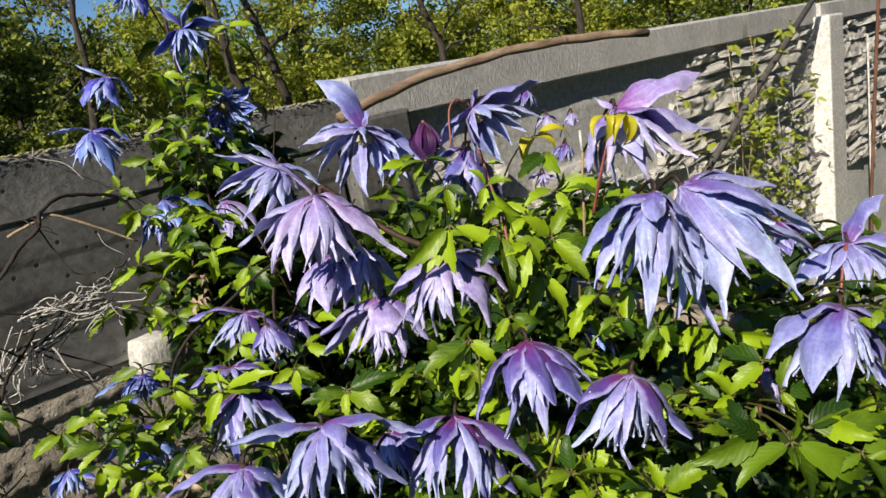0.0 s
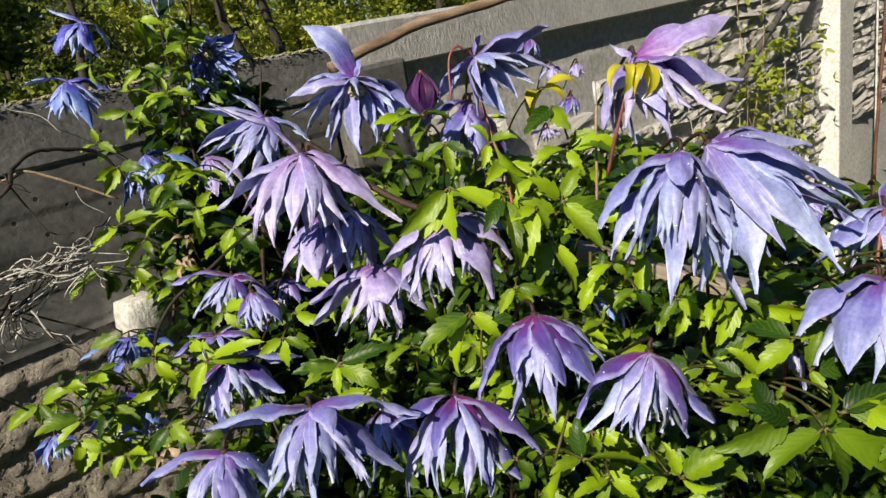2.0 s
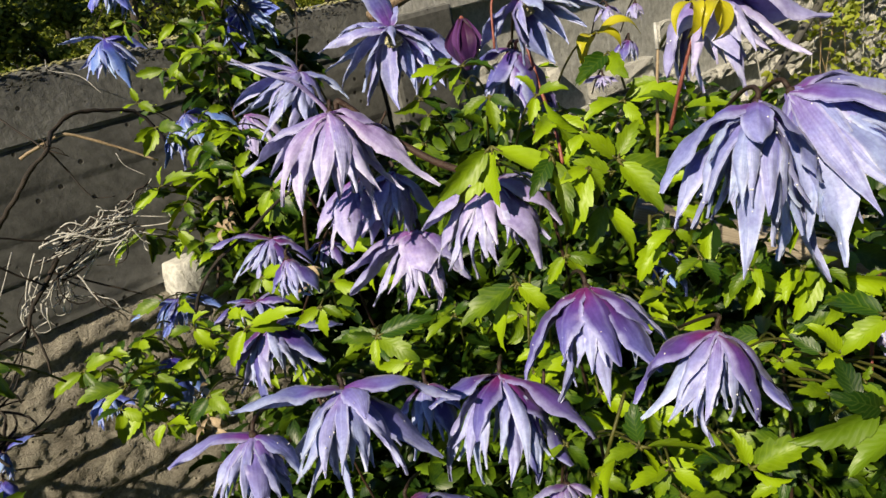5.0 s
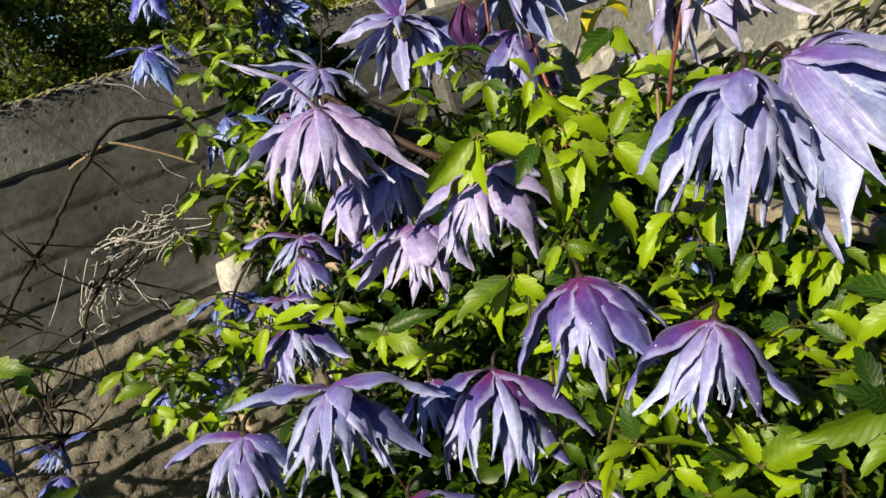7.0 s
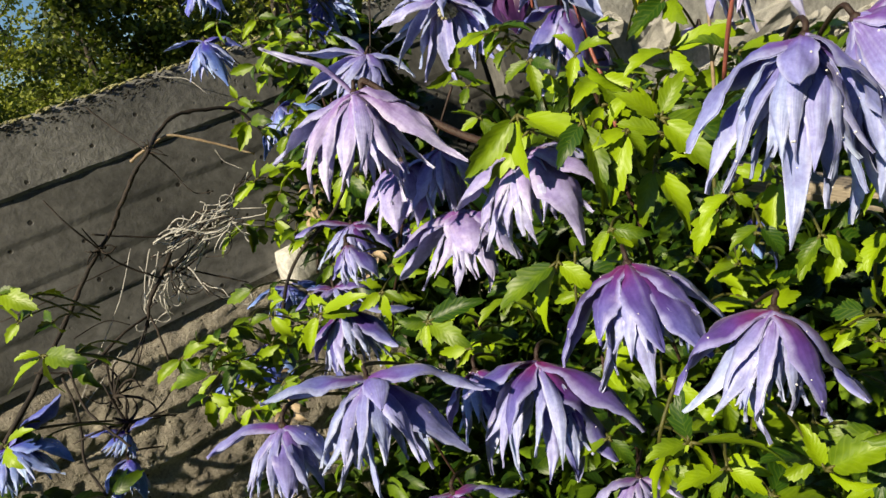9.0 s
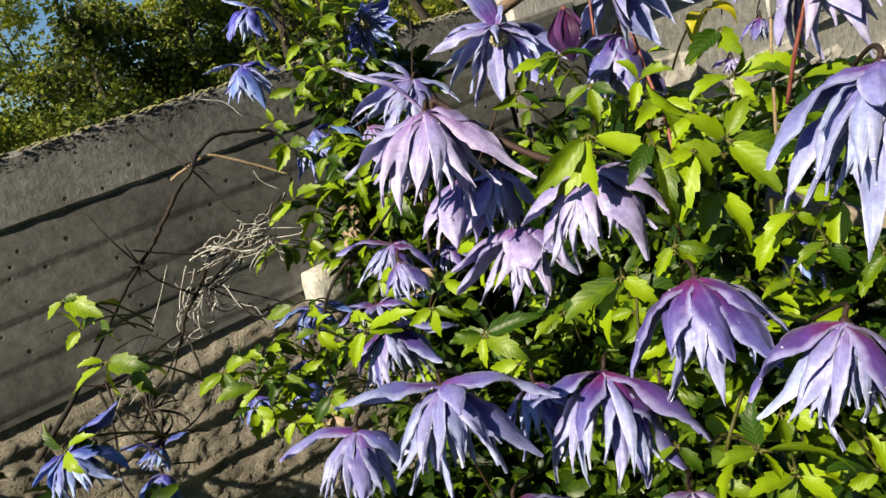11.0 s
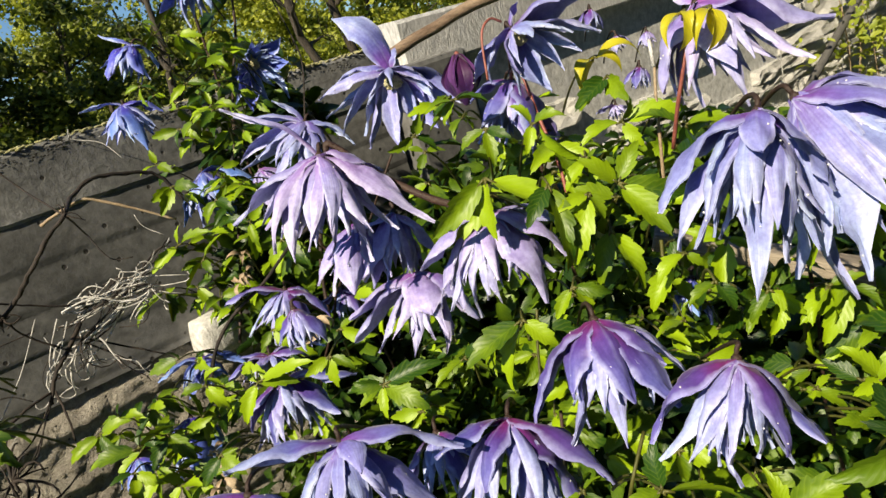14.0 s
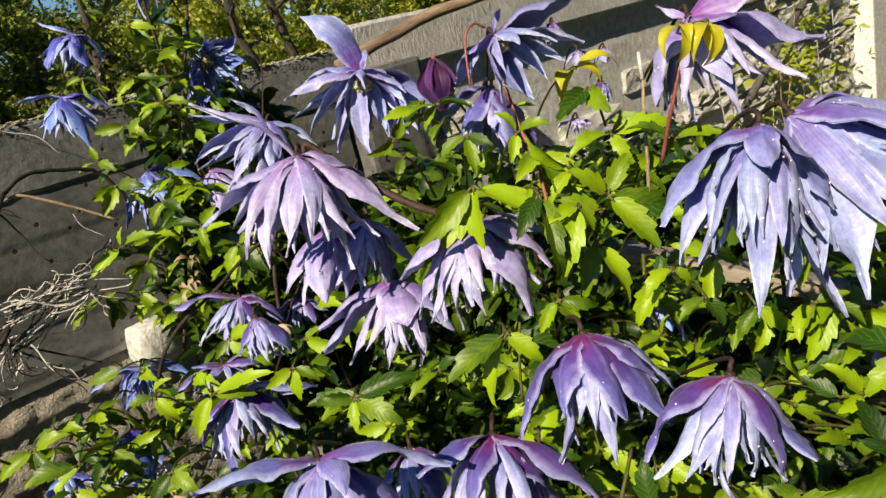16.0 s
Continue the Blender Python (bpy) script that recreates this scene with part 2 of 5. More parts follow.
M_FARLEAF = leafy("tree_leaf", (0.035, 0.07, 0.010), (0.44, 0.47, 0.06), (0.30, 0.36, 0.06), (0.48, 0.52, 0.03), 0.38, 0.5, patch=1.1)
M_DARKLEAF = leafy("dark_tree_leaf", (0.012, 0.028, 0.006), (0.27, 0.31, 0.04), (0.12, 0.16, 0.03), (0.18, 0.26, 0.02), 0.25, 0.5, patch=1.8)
# dew's sparkle is put into its colour: mostly opaque white drops
M_DEW, _nt, _nodes, _links, _b = nodes_of("dew")
_b.inputs["Base Color"].default_value = (0.95, 0.96, 1.0, 1)
_b.inputs["Roughness"].default_value, _b.inputs["IOR"].default_value = 0.02, 1.33
_b.inputs["Transmission Weight"].default_value = 0.3
TINTS = {
    "lav": (petal("lavender_sepal", (0.26, 0.08, 0.36), (0.33, 0.28, 0.61), (0.45, 0.44, 0.77), (0.61, 0.62, 0.88)),
            petal("lavender_petal", (0.31, 0.18, 0.50), (0.39, 0.36, 0.68), (0.52, 0.53, 0.83), (0.66, 0.68, 0.90))),
    "sky": (petal("sky_sepal", (0.18, 0.06, 0.33), (0.19, 0.19, 0.55), (0.30, 0.34, 0.69), (0.50, 0.57, 0.84)),
            petal("sky_petal", (0.26, 0.21, 0.54), (0.28, 0.32, 0.66), (0.39, 0.46, 0.77), (0.57, 0.64, 0.86))),
    "bud": (petal("bud_sepal", (0.05, 0.006, 0.035), (0.06, 0.008, 0.07), (0.04, 0.01, 0.08), (0.16, 0.06, 0.24)),),
    "violet": (petal("violet_sepal", (0.20, 0.02, 0.15), (0.112, 0.052, 0.29), (0.15, 0.145, 0.47), (0.47, 0.51, 0.84)),
               petal("violet_petal", (0.24, 0.15, 0.45), (0.30, 0.32, 0.67), (0.43, 0.50, 0.82), (0.60, 0.67, 0.90))),
    "blue": (petal("blue_sepal", (0.08, 0.03, 0.34), (0.075, 0.12, 0.56), (0.15, 0.25, 0.74), (0.36, 0.48, 0.90)),
             petal("blue_petal", (0.10, 0.12, 0.48), (0.18, 0.28, 0.74), (0.36, 0.49, 0.88), (0.56, 0.67, 0.92))),
}

# ---- mesh helpers ----


def part(name, bm, material, parent=None, label="", smooth=True):
    me = bpy.data.meshes.new(name)
    bm.to_mesh(me)
    bm.free()
    if smooth:
        me.shade_smooth()
        if smooth == "edges":
            me.set_sharp_from_angle(angle=radians(28))
    me.materials.append(material)
    ob = new(name, me)
    ob.parent = parent
    if label:
        ob["label"] = label
    return ob


def tube(bm, pts, r0, r1, sides=7, wobble=0.0):
    """A tapered round tube along points."""
    pts = [Vector(p) for p in pts]
    rings, n = [], len(pts)
    side = None
    for i, p in enumerate(pts):
        d = (pts[min(i + 1, n - 1)] - pts[max(i - 1, 0)]).normalized()
        if side is None:
            side = d.orthogonal().normalized()
        side = (side - d * side.dot(d)).normalized()
        up = d.cross(side)
        r = r0 + (r1 - r0) * i / (n - 1)
        r *= 1 + wobble * (random.random() - 0.5)
        rings.append([bm.verts.new(p + (side * math.cos(a) + up * math.sin(a)) * r) for a in [2 * math.pi * k / sides for k in range(sides)]])
    for a, b in zip(rings, rings[1:]):
        for k in range(sides):
            bm.faces.new((a[k], a[(k + 1) % sides], b[(k + 1) % sides], b[k]))
    bm.faces.new(rings[0][::-1])
    bm.faces.new(rings[-1])


def arc(a, b, c, n=8):
    """Points of a smooth curve from a by the control b to c."""
    a, b, c = Vector(a), Vector(b), Vector(c)
    return [a * (1 - t) ** 2 + b * 2 * t * (1 - t) + c * t * t for t in [i / n for i in range(n + 1)]]


def wander(a, b, sag, n, rng, amp):
    a, b = Vector(a), Vector(b)
    out = []
    off = Vector((0, 0, 0))
    for i in range(n + 1):
        t = i / n
        if 0 < i < n:
            off = off * 0.7 + Vector((rng.uniform(-1, 1), rng.uniform(-1, 1), rng.uniform(-1, 1))) * amp
        else:
            off = off * 0.3
        out.append(a.lerp(b, t) + Vector((0, 0, -sag * 4 * t * (1 - t))) + off)
    return out


def box(bm, lo, hi, bevel=0.0, cuts=0, jitter=0.0, rng=random):
    r = bmesh.ops.create_cube(bm, size=1.0)
    vs = r["verts"]
    lo, hi = Vector(lo), Vector(hi)
    for v in vs:
        v.co = Vector([(l + h) / 2 + c * (h - l) for l, h, c in zip(lo, hi, v.co)])
    es = list({e for v in vs for e in v.link_edges})
    if bevel:
        bmesh.ops.bevel(bm, geom=es, offset=bevel, segments=2, affect="EDGES", profile=0.6)


def direction(az, el):
    az, el = radians(az), radians(el)
    return Vector((math.cos(el) * math.cos(az), math.cos(el) * math.sin(az), math.sin(el)))

# ---- ground ----
bm = bmesh.new()
N = 60
for i in range(N + 1):
    for j in range(N + 1):
        u, v = (i / N * 2 - 1), (j / N * 2 - 1)
        x, y = math.copysign(abs(u) ** 3, u) * 400, math.copysign(abs(v) ** 3, v) * 400
        z = 0.03 * noise.noise(Vector((x * 1.3, y * 1.3, 0)))
        bm.verts.new((x, y, z))
bm.verts.ensure_lookup_table()
for i in range(N):
    for j in range(N):
        a = i * (N + 1) + j
        bm.faces.new([bm.verts[k] for k in (a, a + N + 1, a + N + 2, a + 1)])
tagged(part("ground", bm, M_GROUND), "dark garden soil with sparse grass under the vine", "ground", kind="structure")

# ---- concrete fence ----
FY = 0.92  # front face of the panels
fence = new("concrete_fence")
tagged(fence, "grey whitewashed precast concrete fence with stone relief panels and posts", "fence")


def cap(x0, x1, z0, z1, proud, material, label=""):
    """Top rail of a section: a proud weathered band with chipped upper edge."""
    bm = bmesh.new()
    n = int((x1 - x0) / 0.02)
    rng = random.Random(int(x0 * 100) + 7)
    prof = [(0.035, z0), (0.003 - proud, z0), (-proud, z0 + 0.004), (0.002 - proud, z1 - 0.006), (0.007 - proud, z1 - 0.001), (0.015, z1), (0.035, z1), (0.035, z0)]
    rings = []
    for i in range(n + 1):
        x = x0 + (x1 - x0) * i / n
        ring = []
        for k, (dy, z) in enumerate(prof[:-1]):
            j = 0.0006 * noise.noise(Vector((x * 9, k * 3.1, z * 7))) + 0.0012 * noise.noise(Vector((x * 60, k * 5, 1)))
            chip = -0.004 * max(0, noise.noise(Vector((x * 22, 3, 0))) - 0.25) if k in (3, 4) else 0
            ring.append(bm.verts.new((x, FY + dy + j - chip, z + j + chip * 0.6)))
        rings.append(ring)
    m = len(prof) - 1
    for a, b in zip(rings, rings[1:]):
        for k in range(m):
            bm.faces.new((a[k], a[(k + 1) % m], b[(k + 1) % m], b[k]))
    bm.faces.new(rings[0][::-1])
    bm.faces.new(rings[-1])
    bmesh.ops.recalc_face_normals(bm, faces=bm.faces)
    return part("cap_rail", bm, material, fence, label, smooth="edges")


def backing(x0, x1, z0, z1, y0=FY, waves=0.0, material=None):
    """Panel slab; its face may carry shallow leaning boards."""
    bm = bmesh.new()
    nx, nz = int((x1 - x0) / 0.025), int((z1 - z0) / (0.004 if waves else 0.008))
    grid = []
    for i in range(nx + 1):
        col = []
        for k in range(nz + 1):
            x, z = x0 + (x1 - x0) * i / nx, z0 + (z1 - z0) * k / nz
            dy = 0.002 * noise.noise(Vector((x * 6, 0, z * 14)))
            if waves:
                # boards: each leans back to its upper edge
                s = ((z1 - z + 0.0025 * noise.noise(Vector((x * 2.0, 5, z * 3)))) / 0.0465) % 1.0
                dy += waves * (1 - s) ** 2.2
            col.append(bm.verts.new((x, y0 + dy, z)))
        grid.append(col)
    for i in range(nx):
        for k in range(nz):
            bm.faces.new((grid[i][k], grid[i + 1][k], grid[i + 1][k + 1], grid[i][k + 1]))
    # back and rim
    back = [bm.verts.new((x, y0 + 0.045, z)) for x, z in ((x0, z0), (x1, z0), (x1, z1), (x0, z1))]
    bm.faces.new(back[::-1])
    bm.faces.new([grid[i][nz] for i in range(nx + 1)] + [back[2], back[3]])
    bm.faces.new([grid[i][0] for i in range(nx, -1, -1)] + [back[0], back[1]])
    bm.faces.new([grid[0][k] for k in range(nz + 1)] + [back[3], back[0]])
    bm.faces.new([grid[nx][k] for k in range(nz, -1, -1)] + [back[1], back[2]])
    bmesh.ops.recalc_face_normals(bm, faces=bm.faces)
    return part("panel", bm, material or M_FENCE, fence, smooth="edges")


def post(x, top, w=0.13, y0=0.855, material=None):
    bm = bmesh.new()
    box(bm, (x - w / 2, y0, -0.2), (x + w / 2, y0 + 0.15, top), 0.008)
    for v in bm.verts:
        v.co += 0.002 * noise.noise_vector(v.co * 20)
    return part("post", bm, material or M_POST, fence, smooth=False)


SECTION_A, SECTION_B = (-1.38, 0.74), (0.745, 2.93)
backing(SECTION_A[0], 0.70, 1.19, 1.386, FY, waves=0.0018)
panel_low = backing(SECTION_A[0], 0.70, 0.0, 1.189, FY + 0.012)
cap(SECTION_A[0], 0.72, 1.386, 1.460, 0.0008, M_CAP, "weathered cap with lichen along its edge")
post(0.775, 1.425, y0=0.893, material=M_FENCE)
post(-1.44, 1.43)
panel_right = backing(0.80, 2.82, 0.0, 1.412, FY + 0.008, material=M_LIGHT)
cap(0.738, 2.83, 1.412, 1.487, 0.014, M_CAP_RENDER)
post(2.875, 1.435, w=0.15)
panel_far = backing(2.96, 5.2, 0.0, 1.41, FY + 0.008, material=M_LIGHT)
cap(2.88, 5.2, 1.41, 1.48, 0.014, M_CAP_RENDER)
post(5.25, 1.41)

# cast stones of the relief panels
def stone_meshes(count, seed, rough, material):
    out = []
    rng = random.Random(seed)
    for k in range(count):
        bm = bmesh.new()
        us, ws = (-0.5, -0.46, -0.22, 0.06, 0.28, 0.47, 0.5), (-0.5, -0.42, -0.12, 0.18, 0.42, 0.5)
        nx, nz = len(us) - 1, len(ws) - 1
        lean, tip = rng.uniform(-0.3, 1.3), rng.uniform(-0.5, 0.5)
        g = [[None] * (nz + 1) for _ in range(nx + 1)]
        for i in range(nx + 1):
            for j in range(nz + 1):
                u, w = us[i], ws[j]
                rim = max(abs(u), abs(w)) > 0.49
                d = 0.0 if rim else -max(0.12, 0.62 + lean * u + tip * w + rng.uniform(-rough, rough) + 0.35 * noise.noise(Vector((u * 2.5 + k * 7, w * 2, 1))))
                du, dw = (rng.uniform(-0.06, 0.06), rng.uniform(-0.07, 0.07))
                g[i][j] = bm.verts.new((u + du * 0.6, d, w + dw * 0.9))
        for i in range(nx):
            for j in range(nz):
                bm.faces.new((g[i][j], g[i + 1][j], g[i + 1][j + 1], g[i][j + 1]))
        me = bpy.data.meshes.new("stone")
        bm.to_mesh(me)
        bm.free()
        me.materials.append(material)
        out.append(me)
    return out


STONES = stone_meshes(14, 4, 0.22, M_STONE)


def lay_stones(parent, x0, x1, z0, z1, y, depth, seed, long=(0.07, 0.20), tall=(0.030, 0.066), smooth_to=0.0):
    rng = random.Random(seed)
    z = z1
    while z > z0:
        h = rng.uniform(*tall)
        x = x0 + rng.uniform(-0.1, 0)
        while x < x1:
            w = rng.uniform(*long)
            a, b = max(x, x0), min(x + w, x1)
            if b - a > 0.04 and (a > smooth_to or rng.random() < 0.45) and not (a < smooth_to and z > z1 - 0.06):
                ob = new("stone", rng.choice(STONES))
                ob.parent = parent
                ob.location = ((a + b) / 2, y, z - h / 2 + rng.uniform(-0.004, 0.004))
                ob.rotation_euler = (0, radians(rng.gauss(0, 2.2)), 0)
                ob.scale = (b - a - 0.006, depth * rng.uniform(0.5, 1.35), h - 0.005)
            x += w
        z -= h


lay_stones(panel_right, 0.84, 2.81, 0.70, 1.400, FY + 0.009, 0.024, 31, smooth_to=1.75)
lay_stones(panel_far, 2.98, 4.3, 0.85, 1.395, FY + 0.009, 0.024, 32)


def rough_face(parent, x0, x1, z0, z1, y):
    """Rough cast face with uneven ledges and pebbly grain, set on a panel."""
    bm = bmesh.new()
    step = 0.0045
    nx, nz = int((x1 - x0) / step), int((z1 - z0) / step)
    grid = []
    for i in range(nx + 1):
        col = []
        for k in range(nz + 1):
            x, z = x0 + (x1 - x0) * i / nx, z0 + (z1 - z0) * k / nz
            zz = z + 0.02 * noise.noise(Vector((x * 4.0, 2, z * 3))) + 0.05 * x
            s = (zz / 0.058) % 1.0
            ledge = 0.0095 * (1 - s) ** 1.2 * (0.6 + 0.6 * noise.noise(Vector((x * 3, 7, math.floor(zz / 0.058) * 3.7))))
            grain = 0.0040 * noise.noise(Vector((x * 50, 1, z * 60))) + 0.0046 * abs(noise.noise(Vector((x * 120, 4, z * 130))))
            edge = min(1.0, 12 * min(i / nx, 1 - i / nx, k / nz, 1 - k / nz))
            col.append(bm.verts.new((x, y - (0.004 + ledge + grain) * edge + 0.004 * (1 - edge), z)))
        grid.append(col)
    for i in range(nx):
        for k in range(nz):
            bm.faces.new((grid[i][k], grid[i + 1][k], grid[i + 1][k + 1], grid[i][k + 1]))
    return part("rough_face", bm, M_STONE_GREY, parent, "rough pebbly cast concrete face")


rough_face(panel_low, -0.30, 0.68, 0.78, 1.205, FY + 0.010)
# one block stands out far
bm = bmesh.new()
box(bm, (-0.030, -0.035, -0.022), (0.022, 0.03, 0.028), 0.013)
for v in bm.verts:
    v.co += 0.004 * noise.noise_vector(v.co * 35 + Vector((3, 1, 2)))
ob = part("stone", bm, M_STONE, panel_low, "pale block standing proud of the panel")
ob.location, ob.rotation_euler = (0.350, FY, 1.184), (0, radians(3), 0)

# lichen and black algae along the top edge of the left section
def crust(count, seed, y, z, r, flat, material, name, label):
    """Small irregular flakes: y, z and r are ranges; flat squashes them across y and z."""
    rng = random.Random(seed)
    bm = bmesh.new()
    while count:
        x = rng.uniform(-1.3, 0.7)
        if noise.noise(Vector((x * 14, seed, 0))) < rng.uniform(-0.6, 0.2):
            continue
        count -= 1
        p = Vector((x, FY + rng.uniform(*y), 1.460 + z[0] + (z[1] - z[0]) * rng.random() ** 1.6))
        c = bmesh.ops.create_icosphere(bm, subdivisions=1, radius=rng.uniform(*r))
        for v in c["verts"]:
            v.co = Vector((v.co.x * 1.6, v.co.y * flat[0], v.co.z * flat[1])) * rng.uniform(0.8, 1.2) + p
    tagged(part(name, bm, material, fence, label), kind="stuff")


crust(1800, 5, (-0.001, 0.016), (-0.002, 0.001), (0.001, 0.0032), (1.0, 0.5), M_MOSS, "lichen", "yellowish lichen crust")
crust(1500, 6, (-0.0014, -0.0004), (-0.003, -0.016), (0.0004, 0.0013), (0.25, 0.8), M_ALGAE, "algae", "black algae crust")

# ---- unseen wall behind the camera, added to block the sky's fill light ----
bm = bmesh.new()
box(bm, (-4.0, -2.75, -0.2), (9.0, -2.5, 8.0), 0.01)
tagged(part("sky_block_wall", bm, M_SKYBLOCK, smooth=False), "plain grey unseen wall, added to block sky light", "wall", kind="structure")

# ---- trees behind the fence ----


def tree(x, y, height, spread, leaves, leaf_size, material, seed, trunk_r=0.09, lean=0.0, low=0.15, label=""):
    rng = random.Random(seed)
    root = new("tree")
    tagged(root, label or "leafy tree with thin trunk behind the fence", "tree", group="trees behind the fence")
    bm = bmesh.new()
    base = Vector((x, y, -0.1))
    topp = base + Vector((lean + rng.uniform(-0.3, 0.3), rng.uniform(-0.3, 0.3), height * 0.92))
    trunk = wander(base, topp, 0, 9, rng, height * 0.02)
    tube(bm, trunk, trunk_r, trunk_r * 0.15, 8, 0.15)
    tips = []
    n = 16
    for i in range(n):
        t = low + (0.97 - low) * (i + rng.random()) / n
        k = min(int(t * 9), 8)
        p = trunk[k].lerp(trunk[k + 1], t * 9 - k)
        a = rng.uniform(0, 2 * math.pi)
        reach = spread * (1.05 - 0.65 * t) * rng.uniform(0.6, 1.1)
        q = p + Vector((math.cos(a) * reach, math.sin(a) * reach, reach * rng.uniform(0.1, 0.8)))
        limb = wander(p, q, -0.1 * reach, 5, rng, reach * 0.05)
        tube(bm, limb, trunk_r * (0.5 - 0.35 * t), trunk_r * 0.05, 5)
        for j in range(7):
            s = rng.uniform(0.30, 1.0)
            k = min(int(s * 5), 4)
            o = limb[k].lerp(limb[k + 1], s * 5 - k)
            e = o + Vector((rng.gauss(0, 1), rng.gauss(0, 1), rng.gauss(0.2, 0.8))) * reach * 0.33
            tube(bm, [o, o.lerp(e, 0.5) + Vector((0, 0, 0.04)), e], trunk_r * 0.08, trunk_r * 0.02, 4)
            tips.append((o, e))
    part("trunk", bm, M_BARK, root)
    verts, faces = [], []
    for i in range(leaves):
        o, e = tips[rng.randrange(len(tips))]
        p = o.lerp(e, 0.15 + rng.choice((0.0, 0.3, 0.6, 0.85)) + rng.uniform(-0.06, 0.06)) + Vector((rng.gauss(0, 1), rng.gauss(0, 1), rng.gauss(0, 0.7))) * spread * 0.06
        d = Vector((rng.gauss(0, 1), rng.gauss(0, 1), rng.gauss(-0.3, 0.7))).normalized()
        s = d.cross(Vector((rng.gauss(0, 1), rng.gauss(0, 1), rng.gauss(0.8, 0.6)))).normalized()
        nn = d.cross(s)
        ln = leaf_size * rng.uniform(0.6, 1.25)
        wd = ln * 0.32
        k = len(verts)
        verts += [p, p + d * ln * 0.5 + s * wd + nn * wd * 0.3, p + d * ln, p + d * ln * 0.5 - s * wd + nn * wd * 0.3]
        faces += [(k, k + 1, k + 2), (k, k + 2, k + 3)]
    me = bpy.data.meshes.new("crown")
    me.from_pydata([tuple(v) for v in verts], [], faces)
    me.materials.append(material)
    crown = new("crown", me)
    crown.parent = root
    return root


EYE_XY = (0.08, 0.04)


def tree_at(angle, dist, height, spread, leaves, size, material, seed, **kw):
    a = radians(angle)
    tree(EYE_XY[0] + math.cos(a) * dist, EYE_XY[1] + math.sin(a) * dist, height, spread, leaves, size, material, seed, **kw)


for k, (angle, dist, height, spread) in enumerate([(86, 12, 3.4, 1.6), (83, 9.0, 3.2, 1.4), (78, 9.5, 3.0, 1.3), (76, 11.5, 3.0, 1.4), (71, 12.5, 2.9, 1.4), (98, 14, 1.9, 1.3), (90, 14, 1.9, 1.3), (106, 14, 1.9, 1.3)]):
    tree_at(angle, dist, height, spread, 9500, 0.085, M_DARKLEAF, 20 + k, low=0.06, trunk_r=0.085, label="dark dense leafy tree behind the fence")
for k, (angle, dist, height, spread) in enumerate([(99, 9, 3.6, 1.5), (92, 10, 3.9, 1.5), (106, 9, 3.6, 1.5)]):
    tree_at(angle, dist, height, spread, 4600, 0.075, M_FARLEAF, 50 + k, low=0.12, trunk_r=0.10, label="half-open leafy tree with dark limbs behind the fence")
for k, (angle, dist, height, spread) in enumerate([(95, 16, 5.4, 1.5), (88, 17, 5.6, 1.6), (79, 16, 5.2, 1.5), (72, 15, 5.0, 1.5)]):
    tree_at(angle, dist, height, spread, 6500, 0.085, M_FARLEAF, 40 + k, low=0.3, trunk_r=0.06, label="tall sparse leafy tree behind the fence")
for k, (angle, dist, height, spread) in enumerate([(66, 14, 3.6, 1.7), (61, 13, 3.3, 1.7), (56, 12, 4.0, 1.6), (52, 15, 3.9, 1.8), (47, 13, 3.5, 1.7), (42, 14, 4.2, 1.8), (37, 13, 3.9, 1.7), (32, 14, 4.4, 1.8), (27, 13, 4.2, 1.7), (22, 14, 4.6, 1.8), (16, 13, 4.6, 1.8)]):
    tree_at(angle, dist, height, spread, 12000, 0.085, M_FARLEAF, 60 + k, low=0.05, trunk_r=0.06, label="light green leafy tree in the sun behind the fence")
for k, (angle, dist, height) in enumerate([(59, 6.5, 4.6), (57, 7.2, 4.8), (44, 8, 4.2), (70, 7, 4.0), (33, 8, 4.5)]):
    tree_at(angle, dist, height, 0.8, 500, 0.06, M_FARLEAF, 90 + k, low=0.4, trunk_r=0.06, lean=-0.3, label="slim young tree with sparse leaves")

# far wood that closes the horizon
rng = random.Random(3)
verts, faces = [], []
for i in range(60000):
    a = radians(rng.uniform(-15, 120))
    d = rng.uniform(21, 30)
    top = 3.3 + 1.6 * noise.noise(Vector((math.degrees(a) * 0.13, 1.5, 0)))
    p = Vector((math.cos(a) * d, math.sin(a) * d, rng.uniform(0, 1) ** 0.8 * top))
    dd = Vector((rng.gauss(0, 1), rng.gauss(0, 1), rng.gauss(0, 1))).normalized()
    s = dd.orthogonal().normalized()
    ln = rng.uniform(0.12, 0.28)
    k = len(verts)
    verts += [p, p + dd * ln * 0.5 + s * ln * 0.35, p + dd * ln, p + dd * ln * 0.5 - s * ln * 0.35]
    faces += [(k, k + 1, k + 2), (k, k + 2, k + 3)]
me = bpy.data.meshes.new("far_wood")
me.from_pydata([tuple(v) for v in verts], [], faces)
me.materials.append(M_FARLEAF)
tagged(new("far_wood", me), "distant mixed green wood beyond the fence", "wood", kind="stuff")

# ---- broken branch resting across the vine ----
rng = random.Random(11)
bm = bmesh.new()
pts = arc((0.500, 0.633, 1.441), (0.675, 0.605, 1.500), (0.897, 0.490, 1.477), 16)
pts = [p + Vector((rng.uniform(-1, 1), rng.uniform(-1, 1), rng.uniform(-1, 1))) * 0.0012 for p in pts]
tube(bm, pts, 0.0060, 0.0052, 10, 0.14)
branch = part("branch", bm, M_STICK)
tagged(branch, "weathered bare brown branch with a knot, lying over the vine", "branch")
bm = bmesh.new()
c = bmesh.ops.create_icosphere(bm, subdivisions=2, radius=0.0064)
